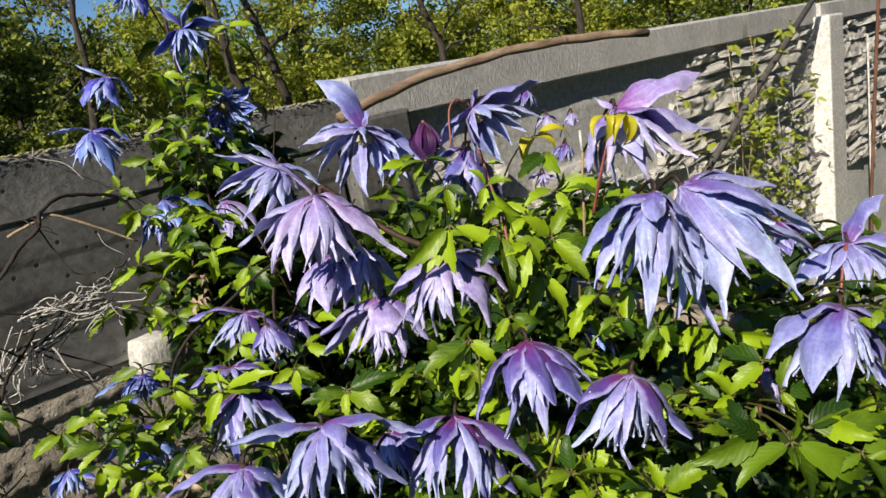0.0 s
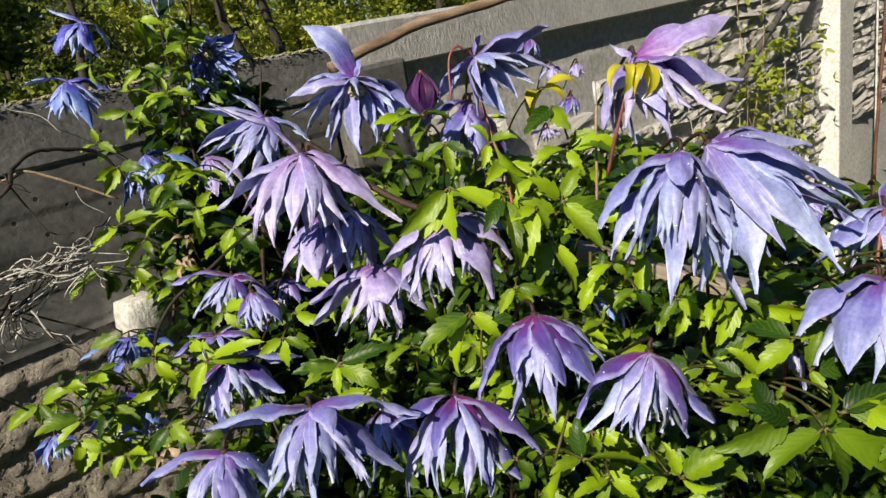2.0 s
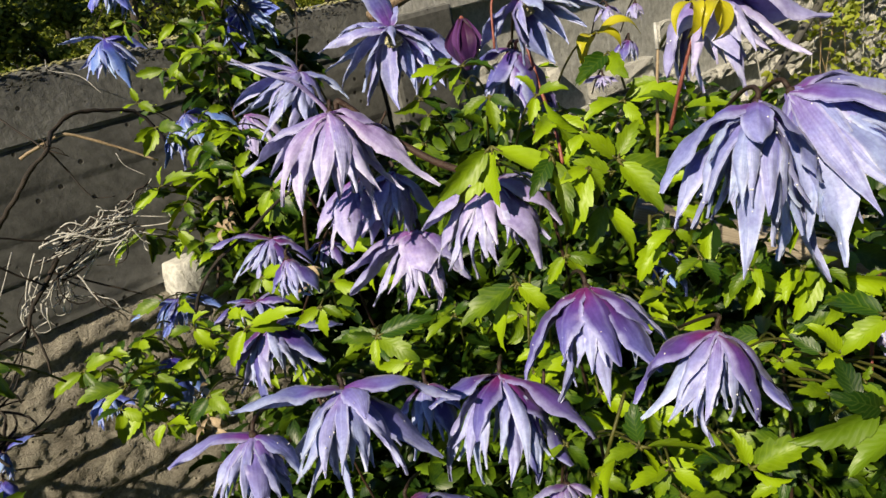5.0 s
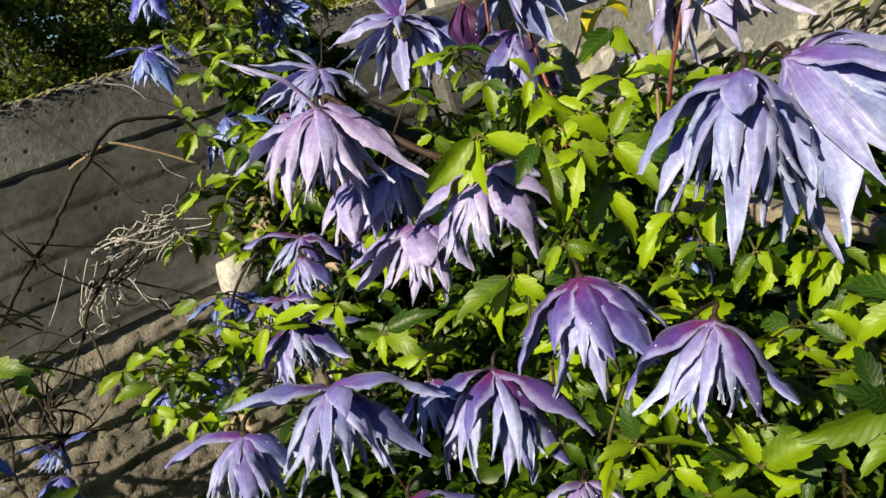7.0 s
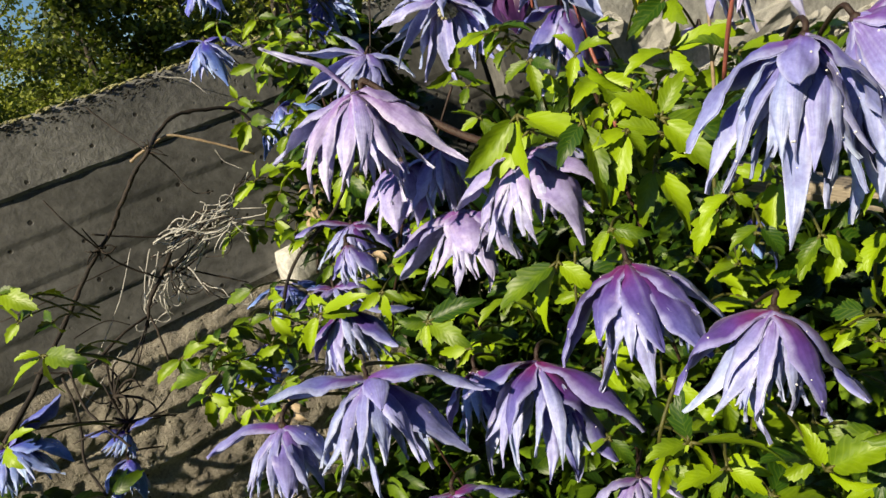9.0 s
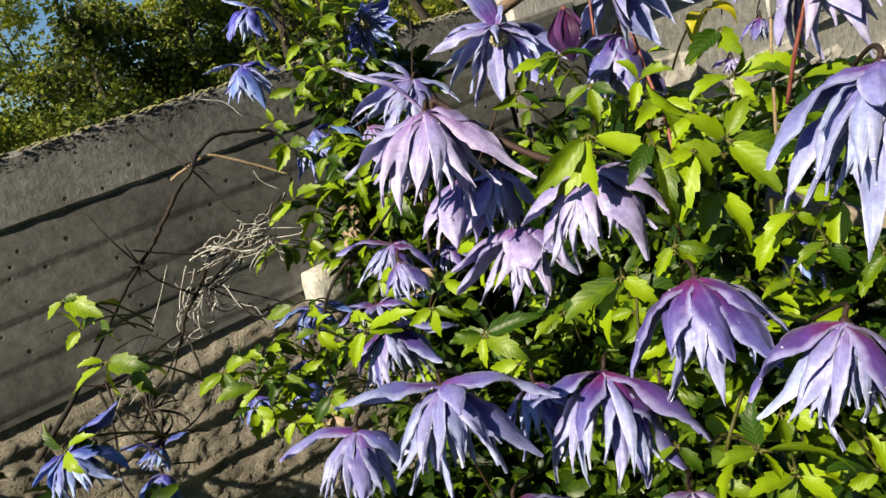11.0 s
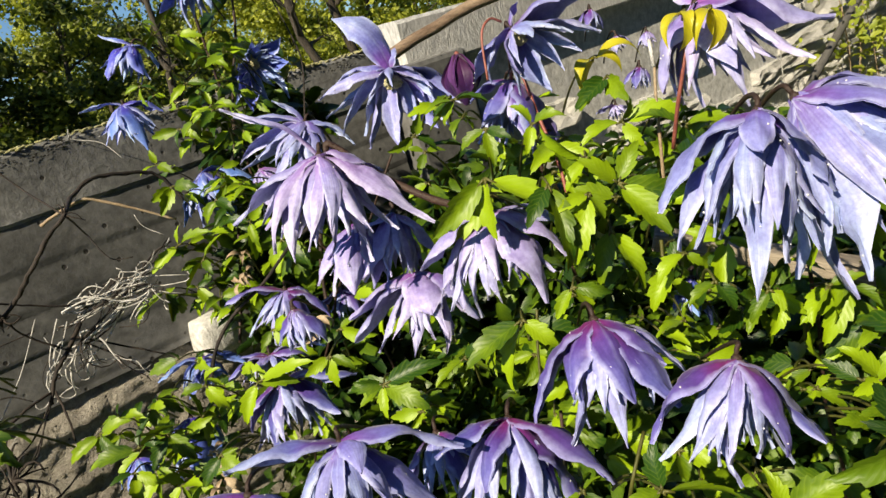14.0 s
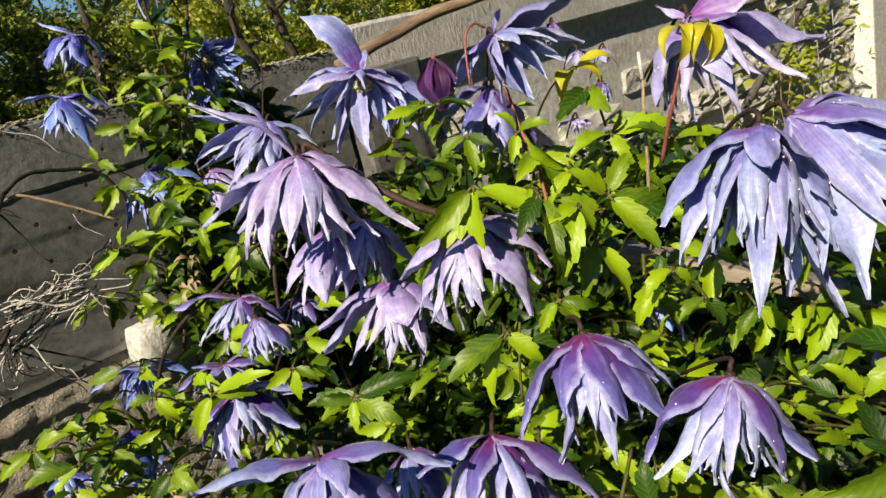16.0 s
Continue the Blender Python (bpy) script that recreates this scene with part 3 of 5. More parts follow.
for v in c["verts"]:
    v.co = Vector((v.co.x, v.co.y, v.co.z * 0.9)) * (1 + 0.25 * noise.noise(v.co * 200)) + pts[12]
part("knot", bm, M_STICK, branch)


# ---- clematis ----
vine = new("clematis_vine")
vine.location = (0.5, 0.5, 0.0)
tagged(vine, "flowering clematis vine with nodding double lavender-blue flowers and fresh green leaves", "climbing plant")
bpy.context.view_layer.update()


def hang(ob, place, parent):
    """Puts a part with its origin at a place in the world."""
    ob.parent = parent
    base = Vector((0, 0, 0))
    p = parent
    while p is not None:
        base += p.location
        p = p.parent
    ob.location = Vector(place) - base
    return ob


def blade(bm, v, width, normal, rows, profile, bulge, cup, twist=0.0, teeth=0.0, thick=0.0004, tipcurl=0.0, cols=4, wave=0.0, seed=0, base=Vector((0, 0, 0)), bend=0.0, crinkle=0.0, ribs=0.0):
    """A thin bent blade from base along v. normal: the way its outer face looks; bulge: how far it arches that way; cup: how its margins fold back."""
    ln = v.length
    d = v.normalized()
    nrm = (normal - d * normal.dot(d))
    nrm = nrm.normalized() if nrm.length > 1e-4 else d.orthogonal().normalized()
    uvl = bm.loops.layers.uv.verify()
    ctrl = v * 0.5 + nrm * bulge * ln * 2 + d.cross(nrm) * bend * ln
    pts = []
    for i in range(rows + 1):
        t = i / rows
        p = ctrl * (2 * t * (1 - t)) + v * t * t
        p += nrm * tipcurl * ln * max(0.0, t - 0.55) ** 2 * 2.2
        tan = (ctrl * (2 - 4 * t) + v * 2 * t) + nrm * tipcurl * ln * 4.4 * max(0.0, t - 0.55)
        tan.normalize()
        side = tan.cross(nrm).normalized()
        up = side.cross(tan).normalized()
        a = twist * t
        side, up = side * math.cos(a) + up * math.sin(a), up * math.cos(a) - side * math.sin(a)
        w = width * 0.5 * profile(t)
        if crinkle:
            w *= 1 + 0.16 * noise.noise(Vector((t * 11, seed * 5, 2)))
        if teeth and 0 < i < rows:
            w *= 1 + teeth * ((i % 4) / 3 - 0.6) * min(1.0, 3 * t)
        row = []
        for c in range(cols + 1):
            u = c / cols * 2 - 1
            h = -cup * w * (u * u) if thick else -cup * w * abs(u)
            h += wave * w * math.sin(seed * 1.7 + t * 9 + u * 2.2) * abs(u)
            if ribs:
                h += ribs * w * math.cos(u * 1.5 * math.pi * 2) * (1 - t) * min(1.0, 5 * t)
            if crinkle:
                h += crinkle * width * noise.noise(Vector((u * 2.5 + seed * 11, t * 7, seed * 3)))
            back = tan * (0.0)
            if teeth and i % 4 == 3 and abs(u) > 0.99:
                back = tan * ln / rows * 0.7
            row.append((base + p + side * w * u + up * h + back, up, (c / cols, t)))
        pts.append(row)
    for sgn in ((1, -1) if thick else (0,)):
        vs = [[bm.verts.new(q + n * thick * 0.5 * sgn) for q, n, _ in row] for row in pts]
        for i in range(rows):
            for c in range(cols):
                quad = [(i, c), (i, c + 1), (i + 1, c + 1), (i + 1, c)]
                if sgn >= 0:
                    quad = quad[::-1]
                f = bm.faces.new([vs[a][b] for a, b in quad])
                f.smooth = True
                for lp, (a, b) in zip(f.loops, quad):
                    lp[uvl].uv = pts[a][b][2]


def lance(t):
    return max(0.02, math.sin(math.pi * min(1.0, 0.05 + 0.95 * t) ** 0.95) ** 0.8 * (1 - 0.35 * max(0, t - 0.75) * 4) ** 0.6)


def strap(t):
    return max(0.03, (math.sin(math.pi * min(1.0, 0.12 + 0.88 * t) ** 1.0)) ** 0.9 * (1 - 0.4 * max(0.0, (t - 0.6) / 0.4)))


def leaflet(t):
    return max(0.02, math.sin(math.pi * min(1.0, 0.03 + 0.97 * t) ** 0.72) ** 1.0)


FLOWER_NO = [0]


def flower(place, tint, tepals, inner=16, stalk=True, face=None, flare=0.0):
    """A nodding double flower at place (its stalk's end). tepals: azimuth, height angle, length and width in cm of the
    ones that show; the wide ones are sepals. face: azimuth and height angle of the way it opens, where that is not the
    way it hangs. flare: how far its rising sepals turn their faces to the camera's side.
    """
    FLOWER_NO[0] += 1
    rng = random.Random(FLOWER_NO[0])
    outer_m, inner_m = TINTS[tint]
    axis = Vector((0, 0, 0))
    for az, el, ln, wd in tepals:
        axis += direction(az, el)
    axis = direction(*face) if face else (axis.normalized() + Vector((0, 0, -0.35))).normalized()
    mean = sum(t[2] for t in tepals) / len(tepals) / 100
    # receptacle with stamens
    bm = bmesh.new()
    c = bmesh.ops.create_icosphere(bm, subdivisions=2, radius=0.0022)
    for v in c["verts"]:
        v.co = v.co * (1 + 0.2 * noise.noise(v.co * 300))
    stamens = bmesh.new()
    for k in range(44 if face else 26):
        s = (axis + Vector((rng.gauss(0, 1), rng.gauss(0, 1), rng.gauss(0, 1))) * (0.28 if face else 0.15)).normalized()
        tube(stamens, [s * 0.006, s * mean * 0.14, s * mean * rng.uniform(0.2, 0.3)], 0.0008, 0.0014, 4)
    tint_word = {"lav": "pale lavender", "violet": "violet", "blue": "blue-violet", "sky": "pale blue-lavender"}[tint]
    body = part("flower", bm, M_VSTEM, None, "nodding double %s clematis flower with dew drops" % tint_word)
    hang(body, place, vine)
    part("stamen_tuft", stamens, M_CENTRE, body, "cream stamens")
    todo = [(direction(az, el) * ln / 100, wd / 100, 1) for az, el, ln, wd in tepals]
    if inner:
        # the far side and the heart of the flower
        cone = sum(max(0.25, min(0.95, direction(t[0], t[1]).dot(axis))) for t in tepals) / len(tepals)
        ang = math.acos(cone)
        e1 = axis.orthogonal().normalized()
        e2 = axis.cross(e1)
        for k in range(inner):
            a = 2 * math.pi * (k + rng.uniform(-0.3, 0.3)) / inner
            th = ang * rng.uniform(0.45, 0.8)
            d = axis * math.cos(th) + (e1 * math.cos(a) + e2 * math.sin(a)) * math.sin(th)
            todo.append((d * mean * rng.uniform(0.75, 1.0), mean * rng.uniform(0.12, 0.18), 0))
    for v, wd, given in todo:
        d = v.normalized()
        out = -(axis - d * axis.dot(d))
        if out.length < 0.15:
            out = out + Vector((rng.uniform(-1, 1), rng.uniform(-1, 1), 0.2)) * 0.3
        # turned towards the camera, so that the sepal isn't seen edge-on
        if flare and given and d.z > -0.25:
            out = out + Vector((-0.75, -0.75, 0.1)) * flare
        wide = given and wd > v.length * 0.25
        bm = bmesh.new()
        blade(bm, v, wd * (1.22 if wide else 1.1), out, 16, lance if wide else strap, cols=6, ribs=rng.uniform(0.02, 0.05), bulge=rng.uniform(0.15, 0.21) if wide else rng.uniform(0.10, 0.18), cup=rng.uniform(0.3, 0.6) if wide else rng.uniform(0.2, 0.7),
              twist=rng.uniform(-0.35, 0.35) if wide else rng.uniform(-1.0, 1.0), thick=0.0005, tipcurl=rng.uniform(-0.1, 0.45), wave=rng.uniform(0.1, 0.38), bend=rng.uniform(-0.18, 0.18), crinkle=0.09 if wide else 0.15, seed=rng.random() * 9)
        tp = part("tepal", bm, outer_m if wide else inner_m, body)
    # dew on the outer faces
    drops = bmesh.new()
    shells = [c for c in body.children if c.name.startswith("tepal")]
    for k in range(64):
        me = rng.choice(shells).data
        q = me.vertices[rng.randrange(len(me.vertices) // 2)].co
        c = bmesh.ops.create_icosphere(drops, subdivisions=1, radius=rng.uniform(0.00022, 0.00052))
        for v in c["verts"]:
            v.co += q
    tagged(part("dew", drops, M_DEW, body, "fine dew drops"), kind="stuff")
    if stalk:
        crook = -axis * 0.007 + Vector((rng.uniform(-1, 1), rng.uniform(-1, 1), 0.6)) * 0.004
        end = crook + Vector((0.60, 0.72, -0.60)) * rng.uniform(0.05, 0.08)
        bm = bmesh.new()
        tube(bm, [-axis * 0.0005] + arc(-axis * 0.004, crook * 1.3, end, 10), 0.0011, 0.0008, 7, 0.05)
        part("flower_stalk", bm, M_VSTEM, body)
    return body


def bud(place, tip):
    v = direction(tip[0], tip[1]) * tip[2] / 100
    bm = bmesh.new()
    c = bmesh.ops.create_icosphere(bm, subdivisions=2, radius=0.0016)
    body = part("flower_bud", bm, M_RSTALK, None, "closed dark magenta clematis bud")
    hang(body, place, vine)
    e1 = v.orthogonal().normalized()
    e2 = v.normalized().cross(e1)
    for k in range(5):
        a = 2 * math.pi * k / 5 + 0.4
        out = e1 * math.cos(a) + e2 * math.sin(a)
        bm = bmesh.new()
        blade(bm, v + out * 0.001, v.length * 0.80, out, 10, lance, bulge=0.24, cup=0.5, thick=0.0006)
        part("tepal", bm, TINTS["bud"][0], body)


LEAF_NO = [0]


def leaf_mesh(leaflets, rng, young, rows=17, cols=4):
    """One mesh of serrated leaflets on thin stalks; leaflets are vectors from the node."""
    bm = bmesh.new()
    for v in leaflets:
        d = v.normalized()
        start = v * 0.10
        face = Vector((-0.38, -0.42, 0.75)) + Vector((rng.gauss(0, 1), rng.gauss(0, 1), rng.gauss(0, 1))) * 0.40
        blade(bm, v * 0.92, v.length * rng.uniform(0.35, 0.46) * min(1.0, max(0.66, 1.5 - v.length * 18)) * (0.8 if young else 1), face, rows, leaflet, bulge=rng.uniform(0.02, 0.11) if not young else 0.32, cup=rng.uniform(-0.65, -0.2), twist=rng.uniform(-0.5, 0.5),
              teeth=0.0 if young else 0.30, thick=0, tipcurl=rng.uniform(-0.35, 0.05), cols=cols, wave=0.09, seed=rng.random() * 9, base=start)
    return bm


def leaf(place, leaflets, young=False, opposite=True, dimmed=False):
    """A compound leaf at its node: azimuth, height angle and length in cm of each leaflet. Leaves stand in pairs: the opposite one goes the other way."""
    LEAF_NO[0] += 1
    rng = random.Random(1000 + LEAF_NO[0])
    if opposite and not young:
        turn = rng.choice((-1, 1)) * rng.uniform(90, 170)
        other = [(az + turn + rng.uniform(-12, 12), max(-50, min(25, el + rng.uniform(-22, 10))), min(3.4, ln * rng.uniform(0.8, 1.0))) for az, el, ln in leaflets[:4]]
        leaf(Vector(place) + Vector((0.014, 0.014, -0.012)), other, opposite=False, dimmed=dimmed)
    bm = leaf_mesh([direction(az, el) * ln / 100 for az, el, ln in leaflets], rng, young)
    ob = part("leaf", bm, M_YOUNG if young else M_DIMLEAF if dimmed else M_LEAF, None, "curled yellow young leaf" if young else "")
    hang(ob, place, vine)
    bm = bmesh.new()
    for az, el, ln in leaflets:
        tube(bm, [(0, 0, 0), direction(az, el) * ln / 100 * 0.14], 0.0008, 0.0006, 5)
    end = Vector((rng.uniform(0.02, 0.05), rng.uniform(0.02, 0.06), -rng.uniform(0.01, 0.045)))
    tube(bm, arc((0, 0, 0), end * 0.5 + Vector((0, 0, 0.012)), end, 6), 0.0006, 0.0008, 5)
    part("leaf_stalk", bm, M_GSTALK, ob)
    return ob


flower((0.333, 0.670, 1.587), "blue", [(158, -32, 2.3, 0.8), (172, -53, 2.8, 0.6), (-140, -62, 3.4, 0.6), (-105, -55, 3.4, 1.2), (-58, -45, 2.1, 0.4), (-115, -56, 2.5, 0.6)])
flower((0.355, 0.640, 1.546), "blue", [(-11, 53, 3.0, 1.0), (117, 38, 3.5, 1.2), (-52, -2, 3.4, 1.2), (160, -40, 3.5, 1.2), (-159, -65, 4.0, 0.7), (-96, -55, 3.9, 0.7), (154, -49, 2.5, 0.6), (-112, -53, 2.8, 0.6), (-42, -30, 2.8, 0.6)])
flower((0.357, 0.839, 1.526), "blue", [(124, 19, 4.1, 0.7), (146, -22, 4.1, 0.8), (-172, -41, 4.6, 1.6), (-165, -54, 4.2, 0.8), (-122, -59, 3.9, 1.3), (-73, -47, 4.1, 1.4)], flare=0.3)
flower((0.332, 0.858, 1.472), "blue", [(146, -1, 4.6, 0.9), (150, -42, 4.2, 0.8), (-146, -49, 4.4, 1.5), (-114, -57, 4.9, 0.9), (-94, -52, 6.1, 1.8), (-58, -46, 4.1, 0.8), (-42, -27, 4.2, 1.4)], flare=0.3)
flower((0.434, 0.750, 1.477), "blue", [(-31, 19, 3.8, 1.3), (-53, -15, 4.0, 1.4), (-69, -51, 5.3, 1.0), (-96, -67, 4.6, 0.9), (-165, -68, 5.0, 1.7), (168, -55, 4.4, 0.8), (156, -32, 2.7, 0.9), (108, 25, 1.4, 0.3)], face=(-100, -15))
flower((0.372, 0.562, 1.419), "sky", [(116, 32, 3.3, 0.7), (142, 8, 5.4, 1.0), (141, -16, 6.2, 1.1), (165, -31, 5.9, 1.1), (177, -46, 6.1, 1.1), (-173, -55, 5.6, 1.0), (-172, -72, 5.0, 0.9), (-66, -34, 4.6, 1.1), (-93, -54, 3.4, 1.2)])
flower((0.394, 0.465, 1.440), "sky", [(110, 49, 5.4, 1.8), (144, -1, 4.0, 0.7), (145, -9, 5.2, 1.0), (148, -23, 5.4, 1.0), (155, -38, 5.4, 1.0), (172, -58, 5.4, 1.0), (-145, -71, 5.7, 1.1), (-82, -60, 5.1, 1.7), (-62, -40, 5.4, 1.8), (-74, -55, 5.5, 1.0), (-108, -69, 4.9, 0.9), (13, 50, 1.7, 0.6), (148, 6, 2.3, 0.6)], inner=7, face=(-130, -48), flare=0.9)
flower((0.271, 0.366, 1.416), "lav", [(122, 26, 5.6, 0.6), (-40, -38, 3.1, 1.1), (154, -27, 5.2, 1.2), (171, -45, 5.1, 0.9), (-165, -53, 5.3, 1.0), (-146, -55, 4.8, 0.9), (-118, -64, 5.8, 1.1), (-72, -63, 5.1, 0.9), (-71, -48, 6.4, 1.2), (-133, -56, 4.4, 0.8), (146, -34, 4.4, 0.8)], flare=0.1)
flower((0.317, 0.391, 1.369), "lav", [(-165, -44, 4.3, 1.5), (-151, -56, 4.3, 0.8), (-125, -59, 4.3, 0.8), (-82, -53, 3.8, 1.3), (162, -39, 4.1, 1.4)])
flower((0.269, 0.456, 1.323), "violet", [(-81, -42, 3.1, 1.1), (-112, -55, 2.8, 0.7), (-162, -49, 2.3, 0.8)])
flower((0.299, 0.402, 1.369), "lav", [(171, -40, 4.0, 1.4), (-170, -53, 4.2, 0.8), (-146, -51, 4.3, 1.5), (-121, -54, 3.9, 1.3), (-82, -51, 2.9, 1.0), (172, -33, 2.6, 0.7)])
flower((0.365, 0.798, 1.386), "blue", [(-58, -24, 6.3, 1.8), (-78, -49, 5.8, 1.1), (-98, -49, 7.1, 1.8), (-129, -61, 6.4, 1.2), (179, -58, 5.9, 1.8), (-156, -49, 3.6, 0.7), (176, -48, 4.3, 1.5)])
flower((0.394, 0.725, 1.377), "lav", [(-146, -46, 2.9, 1.0), (-110, -51, 4.8, 1.6), (-82, -45, 4.8, 0.9), (-71, -34, 5.1, 1.7)])
flower((0.390, 0.342, 1.446), "sky", [(0, 49, 1.6, 0.5), (-36, 10, 4.9, 1.7), (-42, -16, 4.7, 0.9), (-70, -50, 3.6, 0.7), (-59, -33, 3.9, 0.7), (-137, -68, 2.5, 0.7), (158, -42, 3.4, 1.2), (165, -49, 3.0, 0.7), (-84, -61, 3.9, 1.3)], inner=7, face=(-90, -50))
flower((0.395, 0.356, 1.419), "violet", [(154, -12, 2.7, 0.9), (-171, -50, 3.8, 0.7), (-138, -50, 4.1, 1.4), (-94, -64, 5.2, 1.8), (-175, -34, 3.5, 1.2), (-163, -57, 4.8, 0.9), (-131, -55, 4.7, 1.6)])
flower((0.395, 0.238, 1.437), "lav", [(-35, 10, 5.3, 1.8), (-61, -31, 5.3, 1.8), (-78, -47, 5.2, 1.0), (-125, -43, 3.9, 1.3), (-117, -60, 5.1, 0.9), (-161, -67, 4.4, 0.8), (169, -48, 4.1, 1.4), (169, -65, 4.2, 0.8), (68, 12, 2.0, 0.4)], flare=0.9)
flower((0.351, 0.194, 1.399), "sky", [(-153, -22, 2.9, 1.0), (155, -30, 5.0, 1.7), (164, -43, 5.7, 1.1), (175, -46, 5.5, 1.0), (-172, -45, 4.1, 0.8), (-156, -59, 5.5, 1.0), (-140, -64, 5.2, 1.0), (-155, -64, 6.7, 1.2), (-91, -57, 3.8, 1.3), (176, -32, 3.4, 0.7)])
flower((0.377, 0.193, 1.397), "sky", [(-26, -18, 5.5, 1.8), (-34, -15, 5.6, 1.0), (-81, -19, 4.8, 1.6), (-58, -30, 7.5, 1.4), (-72, -37, 7.4, 1.4), (-90, -51, 7.9, 1.5), (-109, -45, 4.4, 0.8), (-115, -48, 4.5, 0.8), (-119, -56, 7.3, 1.8), (-122, -58, 5.4, 1.0), (-139, -76, 6.8, 1.3), (-113, -75, 8.0, 1.5), (-90, -37, 4.6, 0.9)])
flower((0.487, 0.189, 1.347), "violet", [(-84, -27, 2.1, 0.7), (-98, -48, 3.5, 1.2), (-131, -48, 2.5, 0.9), (-141, -52, 1.8, 0.3)])
flower((0.470, 0.143, 1.341), "sky", [(-23, 39, 3.7, 1.3), (-57, -11, 3.3, 1.1), (141, -16, 2.9, 0.7), (155, -34, 5.0, 1.7), (155, -52, 3.5, 0.7), (-148, -39, 3.0, 1.0), (-58, -46, 3.8, 0.7)], flare=0.3)
flower((0.418, 0.132, 1.323), "sky", [(152, -20, 5.0, 1.7), (160, -42, 5.2, 1.0), (-180, -36, 5.3, 1.8), (-168, -52, 5.1, 0.9), (-120, -60, 4.9, 1.7), (-72, -41, 3.7, 1.3), (-141, -48, 3.0, 0.7)])
flower((0.466, 0.191, 1.256), "lav", [(-168, -34, 2.1, 0.7), (-145, -57, 3.1, 1.1), (-180, -36, 1.7, 0.3)])
flower((0.313, 0.257, 1.325), "violet", [(164, -45, 5.0, 1.7), (-161, -60, 5.4, 1.0), (-131, -59, 5.3, 1.0), (-95, -34, 3.5, 1.2), (-59, -47, 4.5, 0.8), (-101, -47, 4.8, 1.6), (-164, -37, 3.6, 1.2), (-119, -41, 3.9, 1.3)])
flower((0.324, 0.201, 1.312), "violet", [(155, -29, 4.5, 1.5), (167, -41, 4.7, 0.9), (-180, -44, 4.2, 0.8), (-160, -55, 4.6, 0.9), (-120, -53, 3.8, 1.3), (-87, -57, 4.2, 1.4), (-142, -56, 3.6, 0.7), (-169, -47, 4.0, 0.7), (173, -36, 3.6, 0.7)])
flower((0.273, 0.281, 1.293), "violet", [(155, -17, 3.5, 1.2), (-66, -37, 5.1, 1.7), (159, -52, 5.6, 1.0), (-165, -53, 4.9, 0.9), (-141, -57, 4.9, 0.9), (-118, -49, 5.0, 1.7), (-98, -52, 5.0, 1.7), (-162, -26, 3.3, 1.1)])
flower((0.210, 0.311, 1.311), "sky", [(147, -4, 4.9, 1.7), (-56, -16, 5.1, 1.7), (154, -50, 4.8, 0.9), (-174, -58, 4.9, 0.9), (-133, -58, 4.8, 0.9), (-85, -51, 4.5, 0.8), (-70, -45, 5.1, 1.7), (-104, -2, 2.6, 0.9)])
flower((0.174, 0.333, 1.301), "sky", [(149, -15, 3.9, 1.3), (173, -43, 3.2, 0.7), (-127, -46, 3.2, 1.1), (-72, -41, 2.8, 1.0), (-89, -64, 3.3, 0.7)])
flower((0.270, 0.338, 1.270), "violet", [(171, -46, 3.1, 1.1), (-150, -60, 3.9, 0.7), (-108, -47, 3.5, 1.2), (-84, -26, 2.4, 0.8)])
flower((0.322, 0.320, 1.368), "lav", [(158, -30, 4.1, 1.4), (155, -52, 5.1, 0.9), (-176, -55, 4.9, 0.9), (-158, -57, 5.0, 0.9), (-135, -56, 4.5, 0.8), (-100, -51, 5.3, 1.8), (-66, -35, 4.4, 1.5), (-40, -23, 4.1, 1.4)])
flower((0.311, 0.371, 1.338), "lav", [(-130, -42, 3.0, 1.9), (153, -25, 4.7, 1.6), (157, -37, 5.3, 1.8), (175, -48, 4.9, 0.9), (-155, -56, 4.7, 0.9), (-120, -63, 4.6, 0.9), (-79, -51, 4.1, 1.4), (-77, -57, 3.4, 0.7)])
flower((0.319, 0.583, 1.298), "violet", [(145, -1, 5.0, 1.7), (159, -41, 4.7, 0.9), (-165, -54, 4.5, 0.8), (-106, -55, 3.9, 1.3), (-66, -38, 4.4, 1.5), (-20, -28, 2.1, 0.7), (177, -37, 3.1, 0.6)])
flower((0.369, 0.586, 1.275), "violet", [(-98, -46, 2.8, 1.0), (-150, -48, 2.7, 0.9), (154, -26, 2.6, 0.9), (-68, -40, 2.7, 0.9)])
flower((0.274, 0.540, 1.271), "violet", [(151, -19, 3.6, 1.2), (-39, -15, 2.8, 1.0), (-39, -7, 4.1, 0.8), (150, 5, 2.1, 0.7)])
flower((0.267, 0.511, 1.262), "violet", [(-55, -12, 5.4, 1.8), (164, -40, 4.2, 1.4), (161, -59, 5.6, 1.0), (-146, -54, 5.4, 1.8), (-100, -47, 4.1, 0.8), (-76, -38, 4.9, 1.7)])
flower((0.307, 0.847, 1.189), "blue", [(150, -19, 5.8, 1.8), (149, -35, 3.7, 0.7), (-148, -48, 4.9, 1.7), (-57, -20, 5.8, 1.8), (-74, -43, 3.7, 1.3), (-118, -54, 4.2, 0.8)])
flower((0.226, 0.631, 1.221), "blue", [(164, -41, 4.5, 1.5), (-164, -55, 4.9, 0.9), (-118, -47, 5.2, 1.8), (-80, -44, 4.6, 1.6), (-99, -54, 4.7, 0.9)])
flower((0.204, 0.844, 1.121), "blue", [(165, -44, 3.6, 1.2), (-148, -52, 3.7, 1.3), (-61, -24, 3.3, 1.1), (-84, -46, 3.3, 0.6)])
